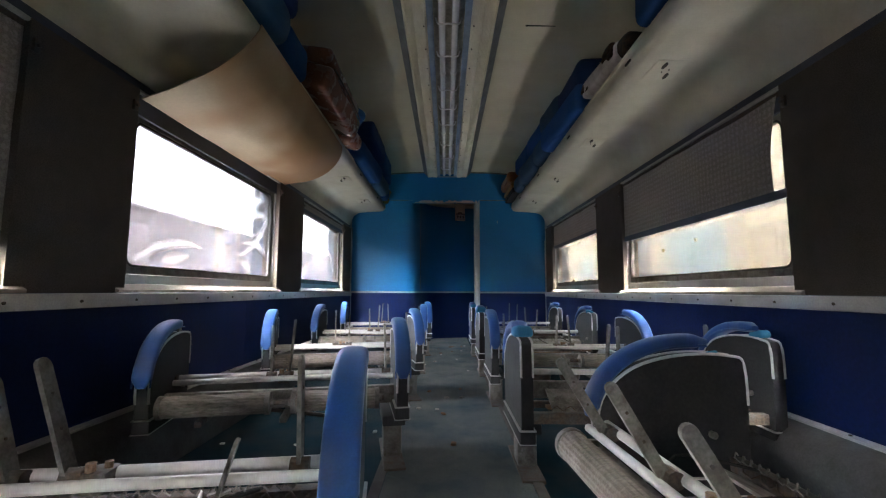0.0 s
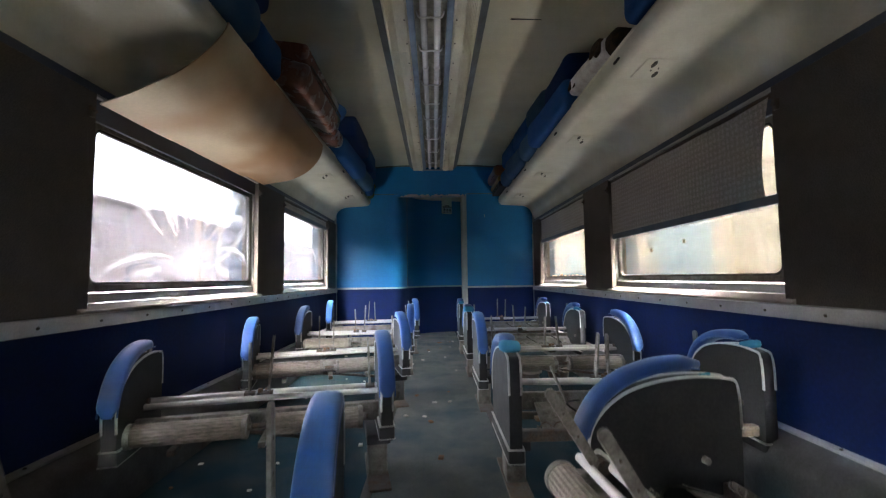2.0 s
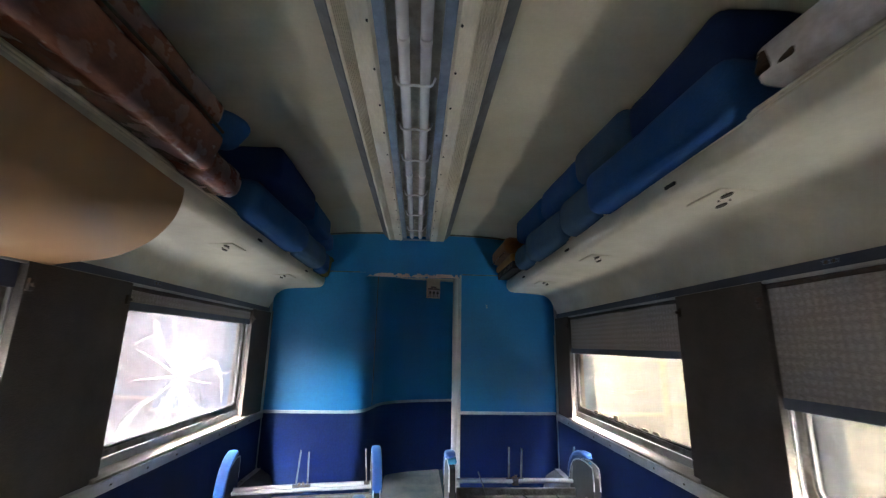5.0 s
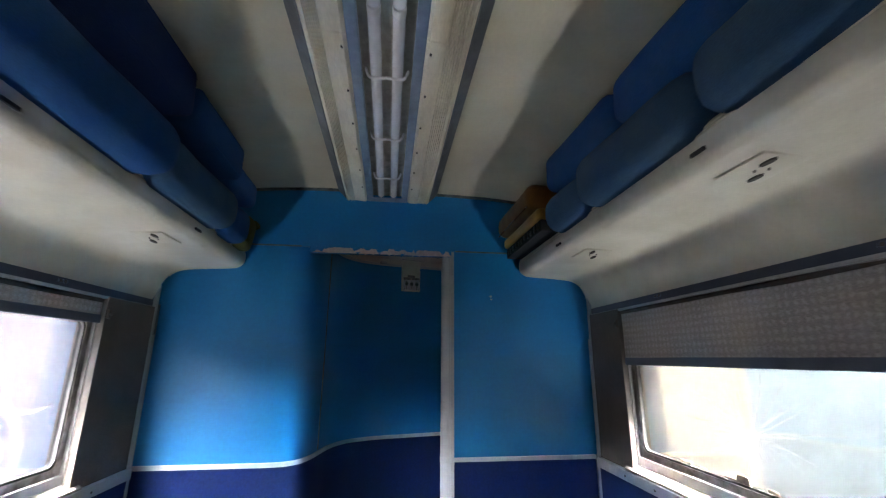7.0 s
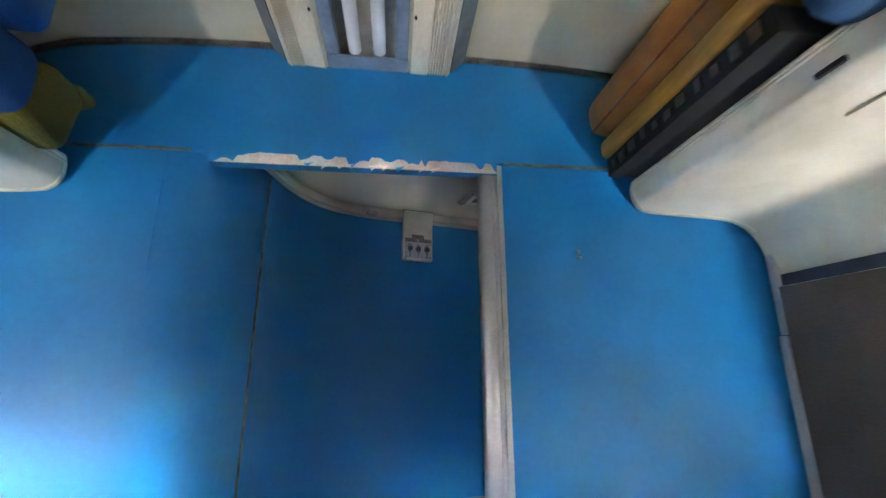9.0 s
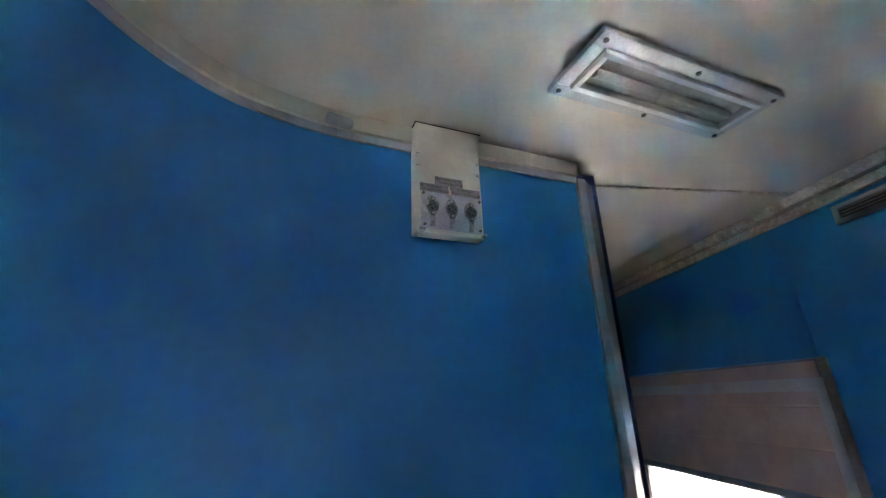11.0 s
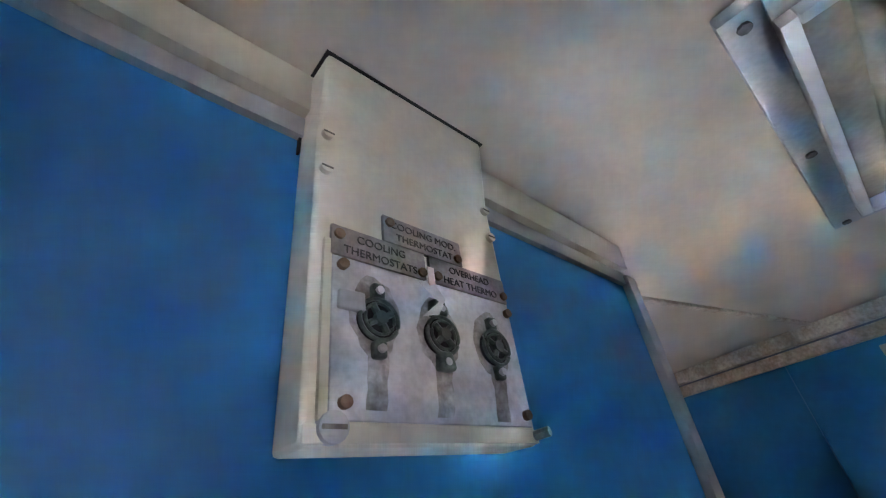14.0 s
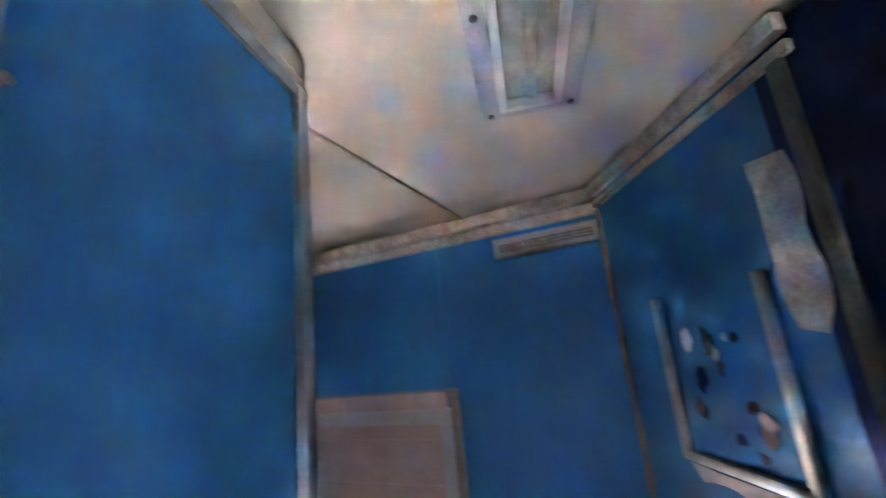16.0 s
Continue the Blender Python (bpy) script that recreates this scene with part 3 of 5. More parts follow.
part("lower_panel", ribbon(LINE, 0.03, 0.0, BELT - 0.018), M_NAVY, bulkhead, "dark navy laminate below the rail")
part("dado_strip", ribbon(LINE, 0.024, BELT - 0.016, BELT + 0.010, 0.008), M_ALU, bulkhead, "bright metal strip round the curve")
part("seam_strip", tube([(CURVE[SEAM][0] + 0.002, CURVE[SEAM][1] - 0.002, BELT + 0.02), (CURVE[SEAM][0] + 0.002, CURVE[SEAM][1] - 0.002, 2.28)], 0.005, 8), M_STEEL, bulkhead, "dull metal joint strip")
top = CURVE[8:]
part("ceiling_mould_lower", ribbon(top, 0.02, 2.303, 2.323, 0.007), M_CHROME, bulkhead, "dull metal top moulding")
part("ceiling_mould_upper", ribbon(top, 0.03, 2.325, 2.368, 0.016), M_CREAM, bulkhead, "chipped cream top moulding")
RY = 6.45            # the right panel stands a little behind the left one
part("right_panel", box((0.49, RY, BELT + 0.012), (HW + 0.04, RY + 0.04, 2.2365)), M_BLUE, bulkhead, "bright blue flat laminate panel")
part("right_lower_panel", box((0.49, RY, 0.0), (HW - 0.001, RY + 0.04, BELT - 0.018)), M_NAVY, bulkhead, "navy laminate lower panel")
part("right_dado_strip", box((0.49, RY - 0.008, BELT - 0.016), (HW, RY + 0.02, BELT + 0.010), 0.004), M_ALU, bulkhead, "bright metal strip")
part("frieze", box((-1.55, 6.425, 2.238), (1.55, 6.47, 2.78)), M_BLUE, bulkhead, "blue laminate frieze under the ceiling")
part("left_top_fill", box((-1.55, 6.432, 1.80), (-0.7, 6.47, 2.237)), M_BLUE, bulkhead)
part("frieze_lip", box((-0.56, 6.424, 2.195), (0.47, 6.47, 2.2375)), M_BLUE, bulkhead, "frieze edge over the doorway")
for a, b in ((-1.02, -0.62), (0.50, 0.98)):
    part("frieze_strip", box((a, 6.421, 2.232), (b, 6.43, 2.242), 0.002), M_STEEL, bulkhead, "tarnished joint strip")
ct = [(x, z) for x, z in outline if abs(x) < 1.3]
part("ceiling_edge_strip", prism([(x, z - 0.016) for x, z in ct] + [(x, z + 0.003) for x, z in ct[::-1]], "y", 6.405, 6.424), M_STEEL, bulkhead, "dull grey edge strip along the ceiling")
# torn edge over the doorway: bare backing where the laminate has been ripped away
rng = random.Random(4)
jag, x, high = [], -0.53, True
while x < 0.465:
    if rng.random() < 0.3:
        high = not high
    jag.append((x, 2.2365 - 0.03 * max(0.0, -0.40 - x) / 0.13 - (rng.uniform(0.0, 0.006) if high else rng.uniform(0.012, 0.032))))
    x += rng.uniform(0.010, 0.026)
part("torn_edge", prism([(-0.54, 2.1935)] + [(u, max(2.198, v)) for u, v in jag] + [(0.47, 2.1935)], "y", 6.4195, 6.4235), M_PINK, bulkhead, "torn strip of pale pink backing", smooth=False)
for k in range(9):
    u = -0.25 + 0.06 * k + rng.uniform(-0.02, 0.02)
    h = rng.uniform(0.015, 0.035)
    part("torn_flake", from_data([(u, 6.419, 2.200), (u + rng.uniform(0.02, 0.04), 6.416, 2.205), (u + rng.uniform(0, 0.02), 6.411, 2.203 - h), (u + 0.006, 6.414, 2.199 - h * 0.3)], [(0, 1, 2, 3)]), M_PINK if k % 3 else M_BLUE, bulkhead, "curled torn flake", smooth=False)
# the bright metal door post and the corner trims
post = thing("door_post", "bright rounded metal post at the doorway edge", "door post", kind="structure")
part("post_tube", tube([(0.436, RY + 0.022, 0.0), (0.436, RY + 0.022, 2.225)], 0.034, 20), M_CHROME, post, "dull chrome round post")
part("post_strip", box((0.471, RY - 0.016, 0.0), (0.492, RY, 2.235), 0.004), M_ALU, post, "flat aluminium strip")
part("post_filler", box((0.455, RY - 0.010, 0.0), (0.4705, RY + 0.03, 2.225), 0.003), M_CHROME, post)
part("collar", tube([(0.436, RY + 0.022, BELT - 0.02), (0.436, RY + 0.022, BELT + 0.012)], 0.037, 20), M_ALU, post)
for s in (-1, 1):
    part("corner_trim", join(box((s * 1.513 - 0.016, 6.398, 0.0), (s * 1.513 + 0.016, 6.428, 1.60), 0.006), box((s * 1.521 - 0.013, 6.398, 1.603), (s * 1.521 + 0.013, 6.428, 1.93), 0.006)), M_ALU, bulkhead, "aluminium corner trim")
part("screw", tube([(0.77, RY + 0.001, 1.905), (0.77, RY - 0.012, 1.905)], 0.008, 10), M_ALU, bulkhead, "bent bare screw")
part("screw", tube([(0.772, RY + 0.001, 1.885), (0.775, RY - 0.010, 1.883)], 0.006, 8), M_ALU, bulkhead, "bent bare screw")

# ---- the passage beyond ----
pceil = solid("passage_ceiling", box((-0.9, 6.47, 2.37), (1.72, YE, 2.41)), M_GREYCEIL, "grey-white painted flat passage ceiling with grime", "ceiling", kind="structure")
CX, CY = 0.634, 7.49
passage_wall = solid("passage_wall", box((CX + 0.060, CY + 0.062, 0.0), (CX + 0.098, 9.60, 2.37)), M_NAVY, "dark blue wall along the far passage", "wall", kind="structure")
part("corner_fill", box((CX - 0.02, CY + 0.052, 0.0), (CX + 0.058, CY + 0.115, 2.369)), M_NAVY, passage_wall)
part("top_fill", ribbon(LINE[SEAM - 4:], 0.05, 2.321, 2.3695, -0.004), M_NAVY, bulkhead)
trim = thing("corner_post_trim", "grey aluminium angle on the corner of the passage", "trim", kind="structure")
part("front_leg", box((-0.004, -0.013, 0.0), (0.022, 0.0, 2.318), 0.003), M_CHROME, trim)
part("angled_leg", prism([(0.0225, -0.012), (0.082, 0.026), (0.082, 0.040), (0.0225, 0.0)], "z", 0.0, 2.318), M_ALU, trim, "dull grey angled metal strip")
trim.matrix_world = pose(CX, CY, 0, 0, 0, 13)
# closet walls behind the right bulkhead panel
W3A, W2A, W2B = (0.50, 6.492), (1.02, 6.86), (1.535, 7.165)
closet = thing("closet_wall", "blue laminate closet walls set at an angle in the passage", "wall", kind="structure")
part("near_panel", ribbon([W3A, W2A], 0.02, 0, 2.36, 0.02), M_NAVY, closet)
part("far_panel", ribbon([W2A, W2B], 0.02, 0, 2.36, 0.02), M_BLUE, closet)

# ---- luggage racks ----
PROFILE = spline([(1.00, 2.185), (0.992, 2.15), (0.995, 2.105), (1.02, 2.072), (1.07, 2.058), (1.25, 2.048), (1.38, 2.036), (1.45, 2.005), (1.495, 1.945), (1.515, 1.88), (1.545, 1.826)], 4)
INNER = [(1.60, 1.826), (1.60, 2.16), (1.06, 2.150), (1.035, 2.165), (1.03, 2.185)]
VENTS = [1.07, 2.20, 3.35, 4.50, 5.64]


def oval(x, y, z, rx, ry, n=14, h=0.004):
    return prism([(x + rx * math.cos(2 * math.pi * k / n), y + ry * math.sin(2 * math.pi * k / n)) for k in range(n)], "z", z - h, z + h)


def rack(s, label):
    r = thing("luggage_rack", label, "luggage rack", "racks along the saloon")
    out = [(s * x, z) for x, z in PROFILE + INNER]
    part("rack_shell", prism(out, "y", Y0 + 0.01, 6.427 if s > 0 else 6.405), M_CREAM, r, "cream moulded rack and cove")
    for dx, z in ((0.004, 2.172), (0.001, 2.158)):
        part("lip_bead", tube([(s * (0.992 + dx), Y0 + 0.02, z), (s * (0.992 + dx), 6.40, z)], 0.0045, 6), M_LAMPTRIM, r)
    part("end_cap_edge", prism([(s * (x - 0.003), z - 0.004) for x, z in PROFILE[:30]] + [(s * (x + 0.006), z + 0.006) for x, z in PROFILE[:30][::-1]], "y", 6.396, 6.409), M_LAMPTRIM, r, "raised rim at the rack end")
    for y in VENTS:
        v = part("reading_light_plate", box((s * 1.10, y - 0.10, 2.0475), (s * 1.27, y + 0.10, 2.056), 0.002), M_CREAM, r, "cream plate with two oval holes")
        v.location.z = -0.001
        for dx, dy in ((1.155, -0.055), (1.215, 0.055)):
            part("light_hole", oval(s * dx, y + dy, 2.045, 0.010, 0.031), M_SOCKET, v, "dark empty oval lamp hole")
        for dx, dy in ((1.17, 0.01), (1.20, -0.012)):
            part("screw_hole", oval(s * dx, y + dy, 2.045, 0.003, 0.005, 8), M_GRIME, v)
        slot = part("lip_slot", box((s * 0.990 - 0.005, y - 0.01, 2.098), (s * 0.990 + 0.005, y + 0.055, 2.112), 0.004), M_HOLE, r, "dark slot in the rack lip")
        pl = part("seat_number_plate", box((s * 1.534 - 0.004, y - 0.075, 1.797), (s * 1.534 + 0.004, y - 0.005, 1.818), 0.002), M_CHANNEL, r, "small grey seat number plate")
        for dy in (-0.06, -0.03):
            part("number_bar", box((s * 1.529 - 0.001, y + dy, 1.801), (s * 1.529 + 0.001, y + dy + 0.014, 1.814)), M_DARKSTEEL, pl)
    return r


rack(-1, "cream moulded luggage rack with a torn open underside")
rack(1, "cream moulded luggage rack with oval reading light holes")

# the loose lining that has sagged out of the left rack
sheet_v, sheet_f = [], []
NU, NV = 22, 26
for i in range(NU + 1):
    u = i / NU
    for j in range(NV + 1):
        v = j / NV
        y = (1.945 + (3.60 - 1.945) * u) * (1 - v) + (1.93 + (3.69 - 1.93) * u) * v
        a, b = Vector((-0.975, 0, 2.150 - 0.05 * u)), Vector((-1.535, 0, 1.752 + 0.025 * u))
        p = a.lerp(b, v)
        sag = (0.095 + 0.075 * math.sin(math.pi * min(1, u * 1.05)) + 0.02 * u) * math.sin(math.pi * v ** 0.75)
        n = Vector((0.58, 0, -0.81))
        p += n * sag * (0.95 + 0.05 * math.sin(9 * u + 3 * v))
        y += 0.09 * math.sin(math.pi * v) * (u - 0.35)
        p += n * 0.007 * noise.noise(Vector((u * 6, v * 5, 1.3)))
        p += n * 0.010 * math.exp(-((u - 0.9 + 0.25 * (1 - v)) / 0.05) ** 2) * math.sin(math.pi * v)
        sheet_v.append((p.x, y, p.z))
for i in range(NU):
    for j in range(NV):
        a = i * (NV + 1) + j
        sheet_f.append((a, a + 1, a + NV + 2, a + NV + 1))
bm = from_data(sheet_v, sheet_f)
bmesh.ops.recalc_face_normals(bm, faces=bm.faces)
bmesh.ops.solidify(bm, geom=list(bm.faces), thickness=0.006)
loose_lining = solid("loose_lining_sheet", bm, M_SHEET, "tan stained lining sheet sagging from the luggage rack", "lining sheet")

# ---- the ceiling light channel ----
light = thing("ceiling_light_channel", "cream fluted light channel with bare white tubes", "ceiling light")
for s, (x0, x1) in ((-1, (-0.325, -0.172)), (1, (0.128, 0.292))):
    n, prof = 7, []
    prof = [(x0, 2.70), (x0, 2.615), (x0 + 0.012, 2.602)]
    flute0, flute1 = (x0 + 0.02, x0 + 0.07) if s < 0 else (x1 - 0.09, x1 - 0.02)
    for k in range(n):
        xa = flute0 + (flute1 - flute0) * k / n
        prof += [(xa, 2.600), (xa + (flute1 - flute0) / n * 0.3, 2.607), (xa + (flute1 - flute0) / n * 0.7, 2.607)]
    prof += [(x1 - 0.012, 2.600), (x1, 2.612), (x1, 2.70)]
    xe = x0 if s < 0 else x1
    part("moulding_side", prism([(xe + s * 0.001, 2.622), (xe + s * 0.008, 2.622), (xe + s * 0.062, 2.676), (xe + s * 0.062, 2.70), (xe + s * 0.001, 2.70)], "y", Y0, 6.42), M_TRIMSIDE, light, "sloping side of the moulding, its shade painted in grey-blue", smooth=False)
    y = Y0
    for a, b in ((-5.0, -2.4), (-2.397, 0.3), (0.303, 3.02), (3.023, 4.72), (4.723, 6.42)):
        part("moulding", prism(prof, "y", a, b), M_LAMPTRIM, light, "cream fluted moulding with chipped holes", smooth=False)
    yy = 0.2
    while yy < 6.3:
        part("screw_hole", oval(x1 - 0.02 if s < 0 else x0 + 0.02, yy, 2.600, 0.005, 0.007, 8, 0.002), M_HOLE, light)
        yy += 0.27
part("channel_bed", box((-0.172, Y0, 2.655), (0.128, 6.42, 2.70)), M_LAMPBED, light, "grimy grey reflector bed")
for x0, x1 in ((-0.171, -0.128), (0.084, 0.127)):
    part("channel_side", box((x0, Y0, 2.612), (x1, 6.42, 2.655), 0.004), M_CHANNEL, light, "blue-grey painted channel side")
part("end_plate", box((-0.172, 6.350, 2.604), (0.128, 6.420, 2.612), 0.003), M_CHANNEL, light)
for k in range(-3, 5):
    y0, y1 = -0.10 + 1.33 * k - 0.6, -0.10 + 1.33 * k + 0.71
    if k == 4:
        y1 = 6.345
    y1 = min(y1, 6.375)
    if y0 > 6.2:
        continue
    for x in (-0.068, 0.022):
        t = part("fluorescent_tube", tube([(x, y0, 2.634), (x, y1, 2.634)], 0.024, 14), M_TUBE, light, "bare white unlit tube")
        part("tube_cap", tube([(x, y0 - 0.012, 2.634), (x, y0 + 0.02, 2.634)], 0.0245, 14), M_PLASTIC, t)
    for f in (0.2, 0.5, 0.8):
        y = y0 + (y1 - y0) * f
        part("tube_clip", join(tube(spline([(-0.112, y, 2.65), (-0.098, y, 2.612), (-0.068, y, 2.604), (-0.023, y, 2.609), (0.022, y, 2.604), (0.052, y, 2.612), (0.068, y, 2.65)], 4), 0.006, 6)), M_PLASTIC, light, "white plastic tube clip")

# ---- what lies on the racks ----
CUSH = "cushions piled on the racks"


def rack_cushion(s, y0, y1, z0, z1, x0, x1, material, label, seed, soft=0.06, tilt=0.0, hole=None, turn=0.0):
    """A seat cushion on a rack; turn swings its far end out over the aisle by that many degrees."""
    rg = random.Random(seed)
    sx, sy, sz = x1 - x0, y1 - y0, z1 - z0
    at = pose(s * (x0 + x1) / 2, (y0 + y1) / 2, z0, rg.uniform(-1, 1), s * tilt + rg.uniform(-2, 2), s * turn + rg.uniform(-1, 1))
    c = thing("cushion", label, "cushion", CUSH, at=at)
    part("cover", cushion((sx, sy - 0.008, sz), min(0.11, soft), seed, 0.010), material, c)
    f = -s * (sx / 2 - 0.2 * soft)
    for zz in (0.62 * soft, sz - 0.62 * soft):
        part("piping", tube([(f * 1.0, -sy / 2 + soft, zz), (f * 1.012, 0.0, zz), (f * 1.0, sy / 2 - soft, zz)], 0.0045, 6), material, c)
    if hole:
        part("torn_hole", cushion((0.05, 0.08, 0.035), 0.02, seed + 5, 0.05), M_CHAR, c, "burnt torn hole").location = (-s * sx * 0.33, hole, sz - 0.025)
    return c


B, T = "blue velour seat cushion stacked on the luggage rack", "faded blue seat cushion leaning on the luggage rack"
rack_cushion(1, 0.95, 2.03, 2.16, 2.40, 0.93, 1.40, M_CUSH, B, 1)
rack_cushion(1, 1.05, 2.00, 2.41, 2.60, 0.97, 1.35, M_NAVYCUSH, "navy velour cushion stacked on another cushion", 2)
rack_cushion(1, 2.95, 3.95, 2.155, 2.38, 0.90, 1.34, M_CUSH, "blue velour cushion with a burnt hole on the rack", 3, hole=-0.36, turn=3)
rack_cushion(1, 2.98, 3.62, 2.385, 2.60, 0.97, 1.34, M_NAVYCUSH, "navy box-shaped cushion on top of a blue cushion", 4)
rack_cushion(1, 3.93, 4.46, 2.15, 2.40, 0.91, 1.34, M_CUSHD, T, 5, soft=0.09, turn=5)
rack_cushion(1, 3.64, 4.22, 2.405, 2.63, 0.94, 1.34, M_CUSHD, T, 6, soft=0.07, turn=3)
rack_cushion(1, 4.45, 5.23, 2.15, 2.40, 0.90, 1.34, M_CUSHD, T, 7, soft=0.09, turn=4)
rack_cushion(1, 4.24, 4.92, 2.405, 2.64, 0.94, 1.34, M_CUSH, B, 8, soft=0.07, turn=3)
rack_cushion(1, 5.21, 5.66, 2.15, 2.37, 0.90, 1.34, M_CUSHD, T, 9, soft=0.09, turn=4)
rack_cushion(1, 4.94, 5.66, 2.405, 2.635, 0.93, 1.34, M_CUSH, B, 10, soft=0.06, turn=2)
rack_cushion(-1, 1.30, 2.22, 2.16, 2.42, 0.90, 1.36, M_CUSHD, T, 11, soft=0.10)
rack_cushion(-1, 1.20, 2.34, 2.42, 2.60, 0.92, 1.30, M_NAVYCUSH, "navy cushion leaning above another cushion", 12)
rack_cushion(-1, 2.24, 2.60, 2.16, 2.40, 0.95, 1.36, M_CUSH, B, 13)
rack_cushion(-1, 4.12, 5.12, 2.15, 2.38, 0.85, 1.30, M_CUSH, "blue velour cushion with a burnt hole on the rack", 14, soft=0.09, hole=-0.36, turn=3)
rack_cushion(-1, 4.18, 5.06, 2.385, 2.60, 0.79, 1.20, M_NAVYCUSH, "navy box-shaped cushion on top of a blue cushion", 15, soft=0.035)
rack_cushion(-1, 5.08, 5.66, 2.385, 2.58, 0.80, 1.20, M_CUSH, B, 16, soft=0.035)
rack_cushion(-1, 5.10, 5.86, 2.15, 2.38, 0.86, 1.30, M_CUSHD, T, 17, soft=0.09, turn=3)
rack_cushion(-1, 5.68, 6.10, 2.385, 2.55, 0.86, 1.22, M_CUSH, B, 18, soft=0.04)
rack_cushion(-1, 5.85, 6.16, 2.15, 2.37, 0.89, 1.30, M_CUSH, B, 19, soft=0.07, turn=2)
# torn white vinyl cushion with charred foam
c = thing("torn_cushion", "torn white vinyl cushion with charred foam showing", "cushion", CUSH, at=pose(1.06, 2.60, 2.185, 0, 4, 3))
part("cover", cushion((0.22, 0.56, 0.125), 0.03, 21, 0.012), M_WHITEVINYL, c, "white torn vinyl cover")
part("charred_top", xform(cushion((0.20, 0.60, 0.05), 0.02, 23, 0.02), pose(0.035, -0.02, 0.10)), M_CHAR, c, "charred brown foam along the top")
part("charred_end", xform(cushion((0.21, 0.13, 0.12), 0.04, 22, 0.03), pose(0.01, -0.30, 0)), M_CHAR, c, "charred brown foam end")
for yy, zz, ly, lz in ((0.245, 0.03, 0.03, 0.075), (0.20, 0.022, 0.08, 0.022), (-0.14, 0.075, 0.11, 0.05), (-0.20, 0.04, 0.05, 0.07)):
    part("tear", xform(cushion((0.03, ly, lz), 0.010, int(900 * ly), 0.05), pose(-0.098, yy, zz, 0, 0, 0)), M_CHAR, c, "dark torn patch")
# orange bolster and wooden board at the end of the right rack
c = thing("orange_bolster", "orange-brown vinyl bolster lying on a wooden board", "bolster", CUSH, at=pose(0.94, 6.03, 2.334))
part("cover", cushion((0.24, 0.74, 0.16), 0.06, 31, 0.008), M_ORANGE, c)
for z in (0.012,):
    part("seam", tube([(-0.116, -0.33, z), (-0.118, 0.0, z), (-0.116, 0.33, z)], 0.004, 6), M_LEATHER, c, "dark stitched seam")
c = thing("seat_board", "wooden seat board with a black slotted frame", "seat board", CUSH, at=pose(1.02, 6.03, 2.185))
part("board", xform(cushion((0.30, 0.74, 0.075), 0.025, 32, 0.003), pose(0, 0, 0.072)), M_WOOD, c, "yellow-brown padded edge")
part("frame_rail", box((-0.13, -0.37, 0.0), (0.14, 0.36, 0.072), 0.006), M_HOLE, c, "black slotted metal frame")
rng = random.Random(61)
for k in range(11):
    a = -0.34 + 0.063 * k
    part("slot_plate", box((-0.136, a, 0.012 + rng.uniform(0, 0.015)), (-0.129, a + rng.uniform(0.02, 0.05), 0.045 + rng.uniform(0, 0.02)), 0.004), M_DARKSTEEL, c)
# olive foam lump and scraps at the end of the left rack
c = thing("foam_lump", "olive yellow foam lump at the end of the rack", "foam", at=pose(-0.99, 6.24, 2.15))
part("lump", cushion((0.17, 0.20, 0.22), 0.06, 33, 0.09), M_OLIVE, c)
rng = random.Random(71)
for k in range(7):
    part("torn_crust", xform(cushion((rng.uniform(0.05, 0.09), rng.uniform(0.05, 0.09), rng.uniform(0.04, 0.07)), 0.015, 80 + k, 0.04), pose(rng.uniform(-0.03, 0.08), rng.uniform(-0.08, 0.08), rng.uniform(0.02, 0.17), rng.uniform(-30, 30), rng.uniform(-30, 30), rng.uniform(0, 90))), M_OLIVE, c, "ragged crumb of olive foam")
for k in range(5):
    c = solid("scrap", xform(cushion((0.03, 0.045, 0.018), 0.006, 40 + k, 0.01), pose(-1.0 - 0.012 * k, 6.19 + 0.04 * k, 2.186, 0, 0, 35 * k)), M_PAPER, "small pale scrap lying on the rack edge", "scrap", "scraps on the rack")
# brown case and bag on the left rack
c = thing("leather_case", "brown leatherette case lying open on the luggage rack", "case", at=pose(-1.00, 3.08, 2.19, 0, 16, 0))
part("body", cushion((0.34, 0.92, 0.17), 0.035, 51, 0.012), M_LEATHER, c)
part("lid", xform(cushion((0.32, 0.90, 0.10), 0.03, 52, 0.015), pose(-0.03, 0.0, 0.18, 0, -7, 0)), M_LEATHER, c, "dark brown lid")
part("zip", tube([(0.165, -0.42, 0.172), (0.172, 0.0, 0.178), (0.165, 0.42, 0.172)], 0.006, 6), M_CHAR, c)
c = thing("leather_bag", "small brown leatherette bag beside the case", "bag", at=pose(-1.00, 3.70, 2.165, 0, 12, 0))
part("body", cushion((0.28, 0.36, 0.15), 0.06, 53, 0.015), M_LEATHER, c)
c = thing("blue_cloth", "crumpled blue cloth beside the brown case", "cloth", at=pose(-0.94, 3.66, 2.34, 8, 20, 0))
part("fold", cushion((0.20, 0.26, 0.16), 0.05, 54, 0.07), M_CUSH, c)

# ---- the stripped seats ----
PANEL = spline([(0.245, 0.225), (0.25, 0.40), (0.245, 0.575), (0.20, 0.605), (0.08, 0.612), (-0.04, 0.598), (-0.14, 0.565), (-0.215, 0.505), (-0.25, 0.43), (-0.245, 0.32), (-0.24, 0.225)], 4)
PADLINE = spline([(0.13, 0.650), (0.05, 0.653), (-0.04, 0.642), (-0.13, 0.610), (-0.205, 0.556), (-0.255, 0.480), (-0.272, 0.415)], 5)
SEATS = "stripped double seats in the saloon"


